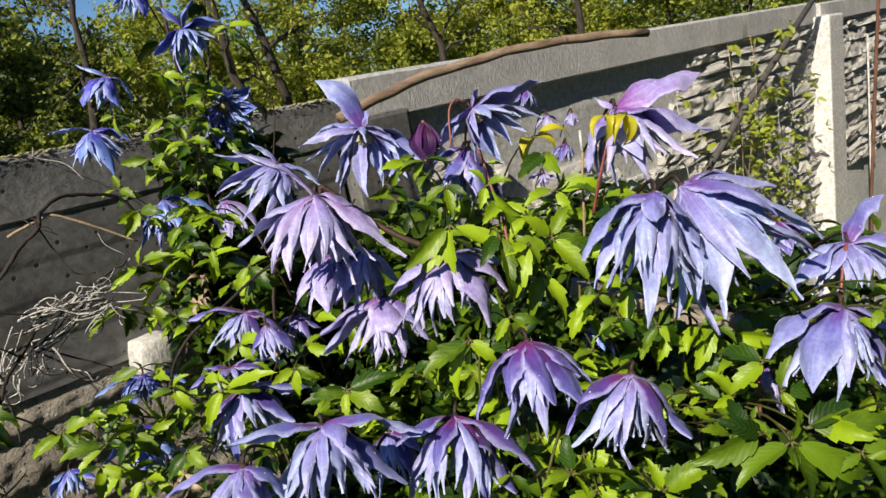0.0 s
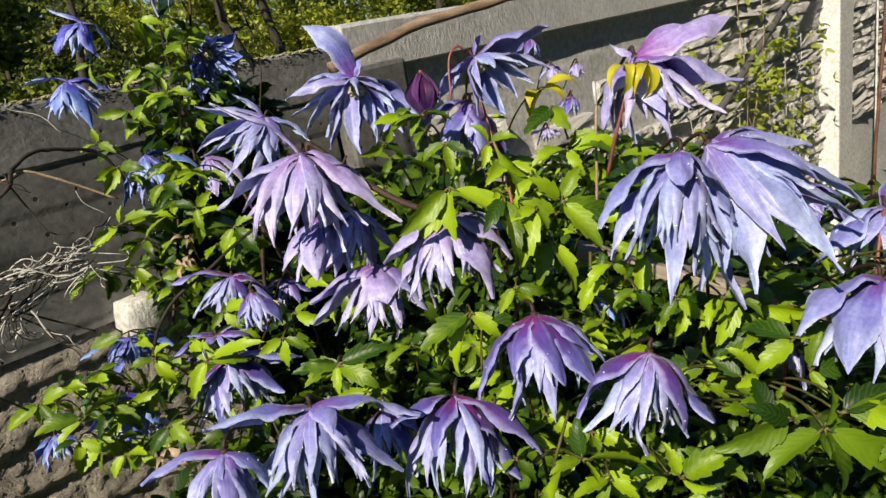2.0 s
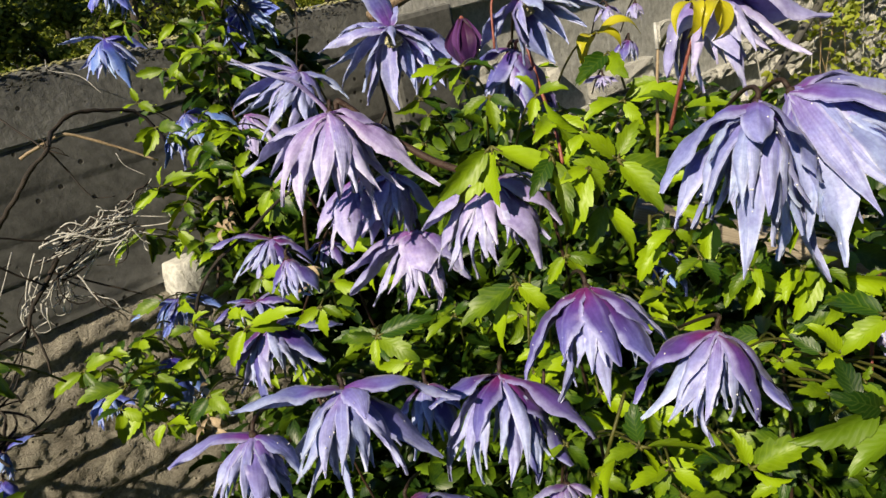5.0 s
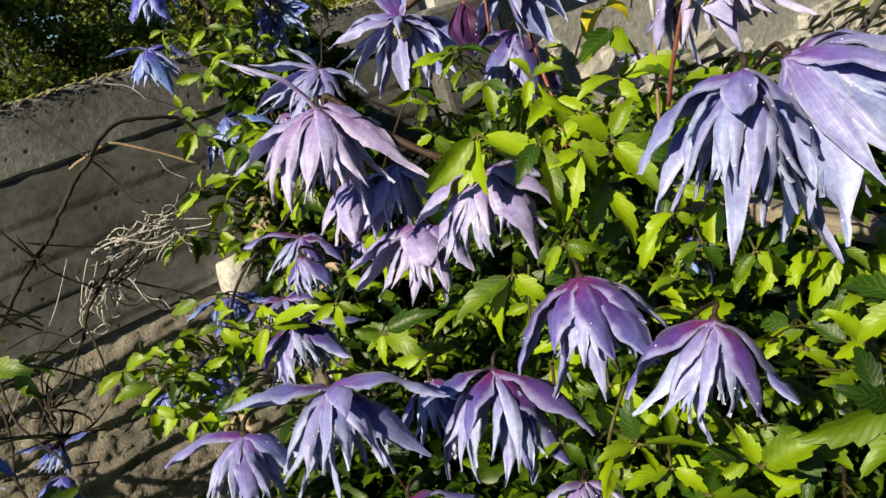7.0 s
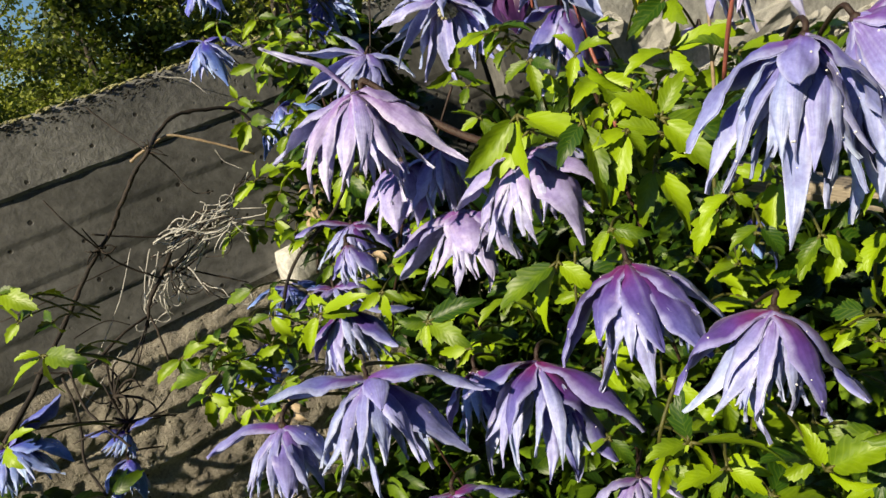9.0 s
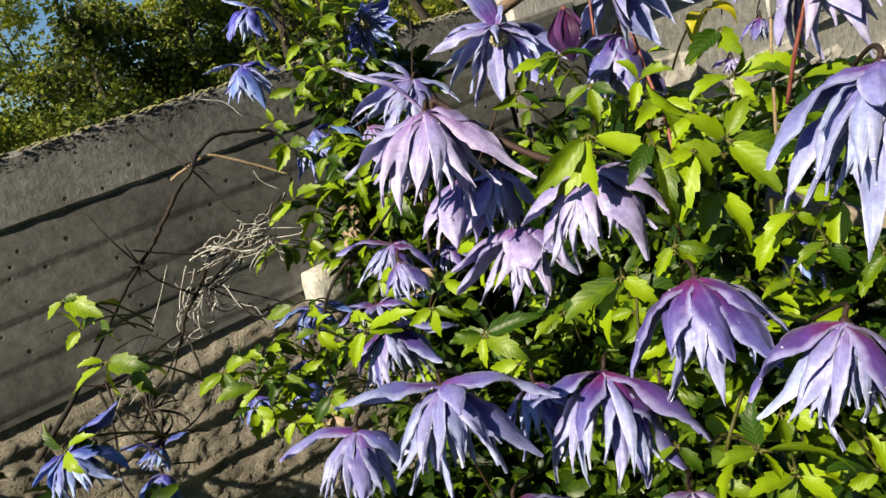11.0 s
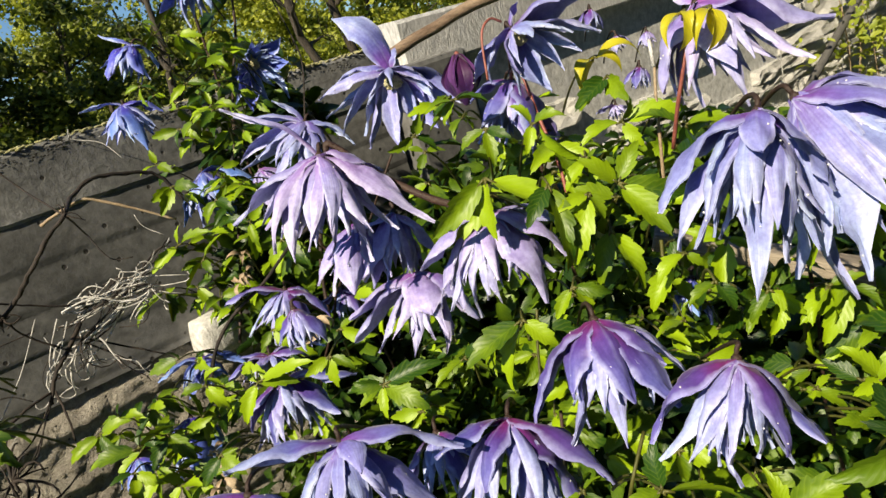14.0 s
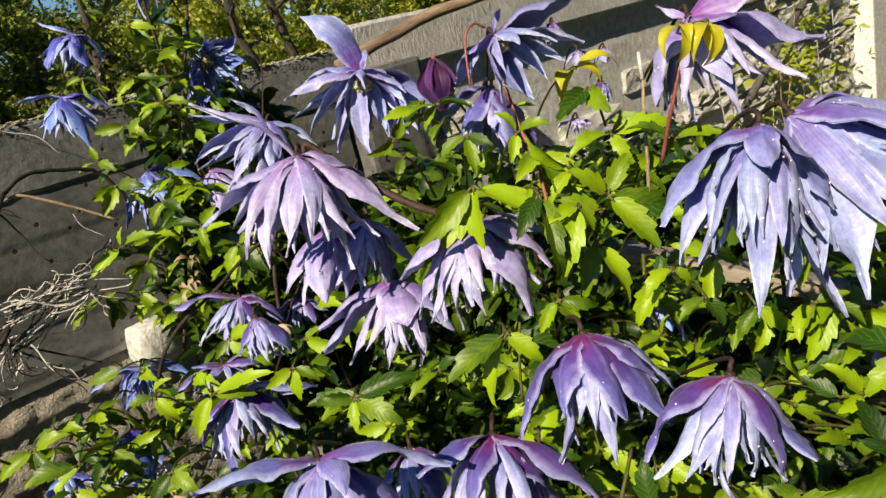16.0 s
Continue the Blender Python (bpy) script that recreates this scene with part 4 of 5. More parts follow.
flower((0.685, 0.528, 1.436), "violet", [(161, -42, 2.4, 0.8), (-160, -49, 2.4, 0.8), (-91, -61, 2.3, 0.8), (-121, -53, 1.6, 0.3)])
flower((0.693, 0.510, 1.406), "lav", [(160, -40, 2.0, 0.7), (-153, -50, 2.0, 0.7), (-71, -44, 1.8, 0.6), (-103, -53, 1.5, 0.3)])
flower((0.657, 0.464, 1.378), "violet", [(157, -35, 2.4, 0.8), (-163, -47, 2.4, 0.8), (-105, -54, 1.8, 0.6), (-140, -58, 2.0, 0.4)])
flower((0.632, 0.478, 1.351), "lav", [(148, -15, 1.9, 0.6), (-140, -43, 1.3, 0.4), (-63, -30, 1.5, 0.5)])
flower((0.798, 0.550, 1.395), "lav", [(165, -45, 1.9, 0.6), (-145, -52, 2.2, 0.7), (-95, -51, 1.7, 0.6)])
flower((0.432, 0.291, 1.288), "blue", [(179, -35, 2.2, 0.7), (-151, -49, 2.4, 0.8), (-122, -63, 3.0, 1.0), (-176, -28, 1.3, 0.2)])
flower((0.050, 0.519, 1.283), "blue", [(-13, 15, 4.1, 1.4), (-42, -23, 4.2, 1.4), (-58, -35, 4.2, 0.8), (-81, -44, 3.2, 0.7), (-152, -50, 2.4, 0.8), (-144, -68, 3.4, 0.7), (-180, -27, 2.5, 0.9)])
flower((0.096, 0.693, 1.184), "blue", [(158, 13, 3.5, 1.2), (-3, 2, 2.4, 0.8), (-118, -55, 2.1, 0.7), (-165, -11, 2.4, 0.8), (-152, -39, 2.1, 0.4)])
flower((0.087, 0.689, 1.163), "blue", [(-178, -33, 3.2, 1.1), (-136, -44, 4.2, 1.4), (-92, -51, 4.2, 1.4), (-83, -25, 2.6, 0.9)])
flower((0.229, 0.317, 1.233), "violet", [(-42, -20, 3.3, 1.1), (154, -22, 2.4, 0.8), (-128, -36, 2.5, 0.9), (-79, -42, 3.0, 1.0), (-177, -52, 3.0, 0.7)])
flower((0.318, 0.295, 1.191), "lav", [(169, -12, 3.3, 1.1), (-160, -26, 3.0, 1.0), (-113, -43, 2.5, 0.9), (-58, -39, 2.5, 0.9)])
# closed bud
bud((0.396, 0.397, 1.440), (-142, -76, 3.1))

leaf((0.310, 0.299, 1.390), [(-138, -74, 2.8), (141, -35, 3.6), (-66, -34, 4.1)])
leaf((0.324, 0.276, 1.382), [(-124, -77, 3.9), (-179, -35, 2.2), (-113, -64, 2.8)])
leaf((0.351, 0.261, 1.373), [(-79, -52, 3.2), (-51, -20, 3.0), (-15, 47, 2.1), (150, 45, 2.2)])
leaf((0.382, 0.245, 1.389), [(-64, -4, 2.1), (-79, -51, 1.8), (127, 24, 2.1)])
leaf((0.373, 0.270, 1.395), [(-42, -4, 3.1), (-97, 51, 1.3), (154, -11, 2.2), (-76, -58, 1.5)])
leaf((0.354, 0.273, 1.350), [(-105, -60, 3.3), (175, -58, 2.7), (-38, 5, 1.4)])
leaf((0.306, 0.294, 1.323), [(157, -65, 3.6), (156, -21, 3.4), (-70, -44, 2.1)])
leaf((0.326, 0.278, 1.332), [(-93, -49, 1.6), (-51, -18, 1.8), (139, -53, 1.7)])
leaf((0.269, 0.374, 1.290), [(144, 18, 1.6), (-39, 9, 3.4), (-71, -26, 2.9), (-141, -60, 1.8)])
leaf((0.308, 0.351, 1.290), [(170, -22, 2.2), (-60, 32, 1.4), (-61, -43, 1.8)])
leaf((0.290, 0.220, 1.268), [(-49, -14, 3.4), (40, 67, 2.0), (160, 0, 1.8), (-87, -54, 1.5)])
leaf((0.348, 0.134, 1.280), [(152, -22, 3.5), (-104, -72, 3.0), (-48, -35, 4.4), (-80, 81, 2.1)], dimmed=True)
leaf((0.341, 0.144, 1.285), [(135, -14, 3.7), (147, 30, 2.6), (-65, 16, 0.7)], dimmed=True)
leaf((0.359, 0.131, 1.282), [(-45, -1, 4.0), (-33, 14, 2.6)], dimmed=True)
leaf((0.364, 0.109, 1.273), [(-32, 3, 1.7), (-109, -55, 2.3), (157, -23, 1.4)], dimmed=True)
leaf((0.375, 0.172, 1.282), [(115, 50, 2.0), (-107, 72, 1.8), (158, -5, 1.5)])
leaf((0.388, 0.186, 1.316), [(154, -56, 2.7), (-102, -32, 1.6), (154, -18, 2.6)])
leaf((0.392, 0.180, 1.310), [(-71, -58, 2.8), (-36, -27, 1.4), (-58, -5, 3.1)])
leaf((0.370, 0.226, 1.341), [(-173, -57, 2.5), (-58, -31, 1.2), (120, 21, 1.8)])
leaf((0.377, 0.209, 1.312), [(167, -58, 1.7), (-43, -54, 1.5), (167, 6, 1.4)])
leaf((0.393, 0.155, 1.281), [(-19, 65, 2.0), (-38, -11, 2.4), (-116, -46, 1.5)])
leaf((0.296, 0.210, 1.257), [(-69, -37, 1.6), (153, -58, 1.6), (162, 0, 2.1)])
leaf((0.319, 0.187, 1.252), [(81, 62, 1.8), (-52, 28, 2.8), (-60, -20, 1.7)])
leaf((0.345, 0.348, 1.421), [(162, -5, 1.8), (-57, -16, 1.8), (147, -50, 1.4)])
leaf((0.357, 0.344, 1.402), [(133, -28, 1.8), (-81, -23, 1.6), (-132, -68, 2.1)])
leaf((0.319, 0.354, 1.410), [(145, -16, 1.6), (-38, -44, 1.3), (-83, 55, 1.3)])
leaf((0.362, 0.414, 1.371), [(147, -22, 1.5), (-53, -63, 2.1), (156, 27, 1.8)])
leaf((0.382, 0.315, 1.388), [(-55, -30, 2.0), (136, -66, 1.3), (164, 28, 1.4)])
leaf((0.320, 0.557, 1.343), [(146, -57, 2.6), (-82, -49, 3.2), (-50, 18, 1.7)])
leaf((0.346, 0.673, 1.343), [(-106, -72, 2.5), (128, 8, 2.6), (-55, 36, 2.3)])
leaf((0.315, 0.746, 1.388), [(-176, -48, 3.0), (-57, -11, 2.8), (144, -20, 2.6)])
leaf((0.332, 0.696, 1.369), [(151, -52, 2.5), (-78, -29, 2.4), (-54, 33, 1.8)])
leaf((0.337, 0.844, 1.405), [(170, -15, 2.0), (-66, -29, 2.4), (93, 75, 1.7)])
leaf((0.384, 0.736, 1.421), [(173, -32, 2.5), (-74, -39, 2.1), (1, 75, 1.8)])
leaf((0.359, 0.697, 1.448), [(159, -16, 2.4), (-54, -15, 2.6), (84, 68, 1.5)])
leaf((0.350, 0.714, 1.473), [(157, -36, 2.3), (-45, -17, 2.2), (-176, 55, 1.5)])
leaf((0.371, 0.736, 1.511), [(141, 30, 1.6), (-53, -45, 1.9), (-115, -56, 2.8)])
leaf((0.382, 0.719, 1.491), [(-75, -34, 2.4), (151, -17, 1.9), (-12, 58, 1.8)])
leaf((0.360, 0.799, 1.540), [(85, 68, 1.6), (-75, -16, 2.1), (-91, -52, 2.0)])
leaf((0.408, 0.657, 1.548), [(-60, -7, 2.9), (-103, -66, 2.4), (138, -20, 1.6)])
leaf((0.337, 0.801, 1.484), [(144, -12, 1.6), (-40, -29, 1.8), (-100, -55, 2.6)])
leaf((0.350, 0.772, 1.435), [(132, -2, 3.2), (-149, -54, 2.0), (-62, -35, 2.5)])
leaf((0.273, 0.514, 1.297), [(-62, 8, 2.6), (176, -38, 1.5), (-66, -50, 1.9)])
leaf((0.205, 0.490, 1.247), [(-74, -29, 2.2), (164, -45, 2.2), (-37, 7, 1.2)])
leaf((0.274, 0.440, 1.291), [(160, -21, 1.9), (-57, -33, 1.8), (-137, -84, 2.1)])
leaf((0.284, 0.436, 1.305), [(-63, -12, 2.6), (156, -19, 1.4), (-33, 22, 1.4)])
leaf((0.292, 0.384, 1.257), [(176, -33, 1.3), (-57, -33, 1.7), (129, -5, 2.0)])
leaf((0.323, 0.309, 1.208), [(-50, -37, 1.7), (-174, -34, 1.9), (154, 7, 1.6)])
leaf((0.275, 0.248, 1.267), [(159, -12, 1.6), (-70, -54, 1.5), (-19, 17, 1.0)])
leaf((0.384, 0.265, 1.289), [(166, -2, 1.9), (-88, -42, 1.5), (-27, 62, 1.1)])
leaf((0.391, 0.207, 1.260), [(156, -5, 1.7), (-62, -44, 1.6), (-18, 22, 1.0)])
leaf((0.413, 0.214, 1.216), [(-68, 4, 1.7), (-103, -61, 1.5), (143, -37, 1.5)])
leaf((0.378, 0.165, 1.269), [(157, 16, 2.3), (-84, -36, 1.3), (-32, 62, 0.8)])
leaf((0.460, 0.145, 1.271), [(-38, -26, 1.6), (172, -19, 1.5), (-48, 43, 1.4)])
leaf((0.422, 0.118, 1.336), [(129, 8, 0.9), (-87, 31, 1.3), (-80, -27, 1.2)])
leaf((0.400, 0.109, 1.331), [(-29, 4, 1.4), (-104, -32, 1.2), (170, -39, 1.1)])
leaf((0.362, 0.206, 1.323), [(-69, -40, 1.8), (149, -51, 1.6), (-96, 54, 1.4)])
leaf((0.378, 0.190, 1.319), [(175, -30, 1.8), (-53, 14, 1.4), (-118, -79, 1.6)])
leaf((0.349, 0.221, 1.331), [(157, -23, 1.5), (-65, -65, 1.5)])
leaf((0.357, 0.238, 1.339), [(156, -29, 1.8), (-51, -48, 1.0), (-106, 45, 1.2)])
leaf((0.338, 0.267, 1.373), [(167, -61, 3.3), (-46, -71, 1.4), (163, -9, 1.8)])
leaf((0.364, 0.288, 1.381), [(114, 43, 2.7), (-76, 12, 1.2), (162, -39, 1.8)])
leaf((0.377, 0.222, 1.307), [(-99, -70, 2.0), (-35, 1, 2.3), (-162, 76, 1.6)])
leaf((0.359, 0.247, 1.331), [(158, -50, 2.2), (1, 53, 1.4)])
leaf((0.320, 0.288, 1.304), [(112, 50, 1.4), (-172, -28, 1.6)])
leaf((0.397, 0.204, 1.269), [(119, 75, 1.9), (-43, -11, 1.9)])
leaf((0.388, 0.268, 1.349), [(-62, 0, 2.2), (-131, -65, 1.6), (124, 28, 1.5)])
leaf((0.360, 0.313, 1.401), [(102, 48, 1.5), (-67, 7, 1.7), (-177, -55, 1.5)])
leaf((0.406, 0.178, 1.299), [(-41, 24, 1.5), (-42, -31, 2.0), (177, -29, 1.6)])
leaf((0.401, 0.218, 1.319), [(-84, -19, 1.7), (173, -37, 1.6), (-42, 21, 1.3)])
leaf((0.444, 0.157, 1.304), [(-59, 15, 1.5), (146, -17, 1.4), (-49, -69, 1.6)])
leaf((0.385, 0.181, 1.252), [(148, 22, 1.9), (-62, -44, 1.5), (17, 61, 1.6)])
leaf((0.299, 0.743, 1.335), [(163, -30, 3.6), (-49, 10, 3.7), (-16, 68, 1.9)])
leaf((0.311, 0.726, 1.317), [(150, -47, 3.9), (-97, -41, 2.1), (-44, 36, 3.3)])
leaf((0.275, 0.753, 1.297), [(145, -33, 4.8), (-123, -59, 3.2), (-64, 10, 1.3)])
leaf((0.297, 0.731, 1.294), [(-68, -56, 3.3), (-28, 9, 1.5), (-174, 20, 0.9)])
leaf((0.344, 0.673, 1.336), [(-145, -74, 2.8), (115, 30, 1.6), (-56, 7, 3.0)])
leaf((0.334, 0.570, 1.337), [(-177, -50, 3.4), (-91, -58, 2.9), (75, 81, 0.9)])
leaf((0.232, 0.615, 1.275), [(138, -13, 2.9), (-149, 53, 1.2)])
leaf((0.160, 0.605, 1.254), [(165, -25, 2.8), (-74, -39, 2.2), (-42, 14, 2.6), (148, -75, 1.6)])
leaf((0.176, 0.606, 1.259), [(138, -16, 1.8), (-79, 49, 1.6), (-57, 0, 2.2)])
leaf((0.193, 0.568, 1.237), [(126, 9, 2.1), (-54, 59, 2.3), (-46, 15, 2.7), (-47, -22, 2.5), (-157, 6, 1.0)])
leaf((0.179, 0.563, 1.223), [(-177, -38, 2.2), (-115, -63, 2.4), (136, 17, 1.9), (-21, 30, 1.5)])
leaf((0.178, 0.583, 1.237), [(173, -36, 2.8), (-61, 40, 1.3)])
leaf((0.217, 0.551, 1.250), [(112, 76, 2.2), (-33, 27, 2.3), (-114, -49, 2.2), (136, 62, 2.4)])
leaf((0.184, 0.530, 1.223), [(171, -50, 1.8), (-61, -60, 1.7), (-67, 7, 2.1)])
leaf((0.247, 0.502, 1.273), [(168, -54, 2.9), (-44, -12, 2.8), (-52, 15, 4.4), (-84, 84, 1.6)])
leaf((0.214, 0.504, 1.229), [(159, -8, 1.5), (-98, -68, 1.5), (88, 55, 1.4)])
leaf((0.092, 0.494, 1.332), [(164, -29, 3.0), (-50, -14, 3.0), (-90, -56, 2.6), (156, 9, 1.6)])
leaf((0.087, 0.526, 1.348), [(-167, 66, 1.7), (-38, 20, 1.6), (175, -36, 1.5)])
leaf((0.086, 0.512, 1.371), [(-50, -30, 2.8), (-31, -2, 1.2), (156, -35, 1.7)])
leaf((0.053, 0.497, 1.293), [(-29, 13, 2.1), (111, 59, 2.1), (-76, -31, 2.0)])
leaf((0.171, 0.545, 1.255), [(158, -2, 3.2), (7, 43, 2.1), (-33, 15, 3.3)])
leaf((0.189, 0.537, 1.257), [(170, 18, 2.6), (-165, -44, 2.4), (-55, -51, 2.6)])
leaf((0.163, 0.543, 1.242), [(-160, -73, 2.5), (-179, 3, 1.6), (-48, -32, 2.2)])
leaf((0.222, 0.530, 1.278), [(-62, -56, 2.3), (149, -10, 1.9), (-41, 38, 1.7)])
leaf((0.375, 0.231, 1.437), [(169, -46, 1.7), (167, -70, 1.6), (-142, -39, 1.5)], young=True)
leaf((0.382, 0.224, 1.436), [(177, -46, 1.9), (-174, -68, 1.8), (-54, -76, 1.6)], young=True)
leaf((0.437, 0.331, 1.419), [(-176, -39, 2.3), (-73, -34, 1.8), (-48, -9, 2.6), (155, -71, 2.4)], young=True)

# leaves that fill the vine, in loose lobes from the ground to the flowering top
rng = random.Random(77)
LOBES = [  # centre, half-axes, number
    ((0.52, 0.30, 1.22), (0.17, 0.17, 0.15), 250),
    ((0.62, 0.12, 1.20), (0.20, 0.18, 0.15), 110),
    ((0.44, 0.55, 1.16), (0.16, 0.18, 0.15), 267),
    ((0.42, 0.76, 1.30), (0.07, 0.08, 0.22), 229),
    ((0.40, 0.76, 1.48), (0.07, 0.07, 0.15), 108),
    ((0.36, 0.70, 1.28), (0.06, 0.08, 0.10), 108),
    ((0.36, 0.62, 1.02), (0.16, 0.20, 0.16), 153),
    ((0.36, 0.36, 1.10), (0.13, 0.15, 0.13), 195),
    ((0.75, 0.42, 1.18), (0.22, 0.25, 0.18), 164),
    ((0.58, 0.64, 1.25), (0.13, 0.13, 0.11), 175),
    ((0.46, 0.28, 1.05), (0.20, 0.25, 0.20), 309),
    # unseen lobe left of the view, added to shade the fence's lower left
    ((-0.17, 0.80, 1.13), (0.12, 0.09, 0.14), 199),
    ((-0.05, 0.63, 1.18), (0.10, 0.07, 0.07), 120),
    ((0.50, 0.35, 0.80), (0.25, 0.35, 0.35), 206),
    ((0.56, -0.02, 1.13), (0.16, 0.14, 0.12), 120),
    ((0.10, 0.68, 0.95), (0.20, 0.10, 0.13), 170),
    ((0.25, 0.55, 1.00), (0.14, 0.12, 0.12), 120),
]
protos = []
for k in range(8):
    r2 = random.Random(300 + k)
    ls = []
    for j, a in enumerate((-62, 0, 62)):
        ls.append(direction(a + r2.uniform(-14, 14), r2.uniform(-28, 4)) * r2.uniform(0.022, 0.036))
    protos.append(leaf_mesh(ls, r2, False, 9, 2))
proto_meshes = []
for bm in protos:
    me = bpy.data.meshes.new("leaf")
    bm.to_mesh(me)
    bm.free()
    me.shade_smooth()
    # fill leaves take the dimmed green, shade put into their colour
    me.materials.append(M_DIMLEAF)
    proto_meshes.append(me)
wall_leaf_meshes = []
for me in proto_meshes[:4]:
    w = me.copy()
    w.materials.clear()
    w.materials.append(M_YLEAF)
    wall_leaf_meshes.append(w)
places = []
for c, h, n in LOBES:
    for i in range(n * (4 if c[1] < 0.6 else 2)):
        while True:
            q = Vector((rng.uniform(-1, 1), rng.uniform(-1, 1), rng.uniform(-1, 1)))
            if 0.25 < q.length < 1:
                break
        p = Vector(c) + Vector([a * b for a, b in zip(q, h)]) + (Vector((0.175, 0.165, -0.085)) if c[1] < 0.6 else Vector((0.03, 0.03, -0.03)))
        m = Matrix.LocRotScale(p, Euler((rng.gauss(0, 0.45), rng.gauss(0.1, 0.45), math.atan2(q.y, q.x) * 0.5 + rng.uniform(-2.0, 2.0) + math.pi)), (rng.uniform(1.0, 1.5),) * 3)
        places.append((p.x + p.y - p.z * 0.8, m))
places.sort(key=lambda e: e[0])
places = [e for i, e in enumerate(places) if i % 8 == 0 or i > 1900]
for k, (_, m) in enumerate(places[:36]):
    ob = new("leaf", proto_meshes[k % 8])
    ob.parent = vine
    ob.matrix_local = Matrix.Translation(-vine.location) @ m
verts, faces, uvs = [], [], []
for k, (_, m) in enumerate(places[36:]):
    tmp = bmesh.new()
    tmp.from_mesh(proto_meshes[k % 8])
    tuv = tmp.loops.layers.uv.verify()
    idx = {}
    for v in tmp.verts:
        idx[v.index] = len(verts)
        verts.append(tuple(m @ v.co - vine.location))
    for f in tmp.faces:
        faces.append([idx[v.index] for v in f.verts])
        uvs += [tuple(lp[tuv].uv) for lp in f.loops]
    tmp.free()
me = bpy.data.meshes.new("foliage")
me.from_pydata(verts, [], faces)
lay = me.uv_layers.new(name="UVMap")
for d, uvp in zip(lay.data, uvs):
    d.uv = uvp
me.shade_smooth()
me.materials.append(M_DIMLEAF)
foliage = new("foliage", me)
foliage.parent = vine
tagged(foliage, "dense inner foliage, its green dimmed as if in shade", kind="stuff")

# leaves of the sunny side, in pairs on the young shoots
rng = random.Random(91)
SUNNY = [  # centre, half-axes, number
    ((0.425, 0.25, 1.315), (0.05, 0.09, 0.075), 16),
    ((0.43, 0.16, 1.255), (0.07, 0.08, 0.055), 20),
    ((0.375, 0.31, 1.235), (0.05, 0.07, 0.055), 34),
    ((0.345, 0.42, 1.285), (0.04, 0.06, 0.05), 22),
    ((0.40, 0.36, 1.385), (0.04, 0.06, 0.035), 20),
    ((0.375, 0.71, 1.42), (0.03, 0.05, 0.12), 30),
    ((0.33, 0.72, 1.30), (0.04, 0.06, 0.05), 18),
    ((0.25, 0.60, 1.225), (0.06, 0.05, 0.04), 20),
    ((0.44, 0.07, 1.20), (0.06, 0.07, 0.04), 26),
    ((0.33, 0.22, 1.18), (0.06, 0.06, 0.04), 24),
]
for c, h, n in SUNNY:
    for i in range(n):
        p = Vector(c) + Vector([rng.uniform(-1, 1) * a for a in h])
        turn = rng.uniform(-180, 180)
        ln = rng.uniform(1.9, 3.3)
        leaf(p, [(turn - 55 + rng.uniform(-12, 12), rng.uniform(-45, 5), ln * 0.85), (turn + rng.uniform(-10, 10), rng.uniform(-50, 0), ln), (turn + 55 + rng.uniform(-12, 12), rng.uniform(-45, 5), ln * 0.85)], opposite=False)

# withered tan remains between the leaves
rng = random.Random(63)
for p in [(0.203, 0.50, 1.222), (0.318, 0.66, 1.300), (0.210, 0.52, 1.232), (0.33, 0.67, 1.31), (0.29, 0.48, 1.30), (0.36, 0.40, 1.335)]:
    for k in range(2):
        bm = leaf_mesh([direction(rng.uniform(-180, 180), rng.uniform(-60, 10)) * rng.uniform(0.010, 0.018) for _ in range(3)], rng, True)
        hang(part("withered_leaf", bm, M_TWIG, None, "curled withered tan leaf"), Vector(p) + Vector((rng.uniform(-1, 1), rng.uniform(-1, 1), rng.uniform(-1, 1))) * 0.008, vine)

# woody and red-brown stems
rng = random.Random(8)
STEMS = [
    ((0.45, 0.80, 0.0), (0.40, 0.78, 0.9), (0.40, 0.76, 1.60), 0.0045),
    ((0.48, 0.70, 0.0), (0.50, 0.62, 0.9), (0.36, 0.60, 1.36), 0.004),
    ((0.55, 0.45, 0.0), (0.50, 0.40, 0.9), (0.40, 0.36, 1.40), 0.004),
    ((0.62, 0.30, 0.0), (0.56, 0.28, 0.8), (0.42, 0.22, 1.36), 0.0035),
    ((0.60, 0.20, 0.0), (0.60, 0.16, 0.9), (0.50, 0.10, 1.34), 0.0035),
    ((0.45, 0.40, 0.3), (0.36, 0.34, 0.9), (0.32, 0.30, 1.26), 0.003),
    ((0.42, 0.50, 0.3), (0.34, 0.46, 0.9), (0.27, 0.48, 1.22), 0.003),
    ((0.36, 0.80, 0.9), (0.29, 0.66, 1.16), (0.40, 0.50, 1.38), 0.003),
]
for a, b, c, r in STEMS:
    pts = [p + Vector((rng.uniform(-1, 1), rng.uniform(-1, 1), rng.uniform(-1, 1))) * 0.004 for p in arc(a, b, c, 22)]
    pts = [p - vine.location for p in pts]
    bm = bmesh.new()
    tube(bm, pts, r * 0.45, r * 0.3, 7, 0.2)
    part("stem", bm, M_VSTEM, vine)


def smooth_path(pts, n=5):
    """Points of a curve that passes through all the given ones."""
    pts = [Vector(p) for p in pts]
    if len(pts) == 2:
        return pts
    ext = [pts[0] * 2 - pts[1]] + pts + [pts[-1] * 2 - pts[-2]]
    out = []
    for i in range(1, len(ext) - 2):
        p0, p1, p2, p3 = ext[i - 1 : i + 3]
        for k in range(n):
            t = k / n
            out.append(0.5 * (p1 * 2 + (p2 - p0) * t + (p0 * 2 - p1 * 5 + p2 * 4 - p3) * t * t + (p1 * 3 - p0 - p2 * 3 + p3) * t ** 3))
    return out + [pts[-1]]


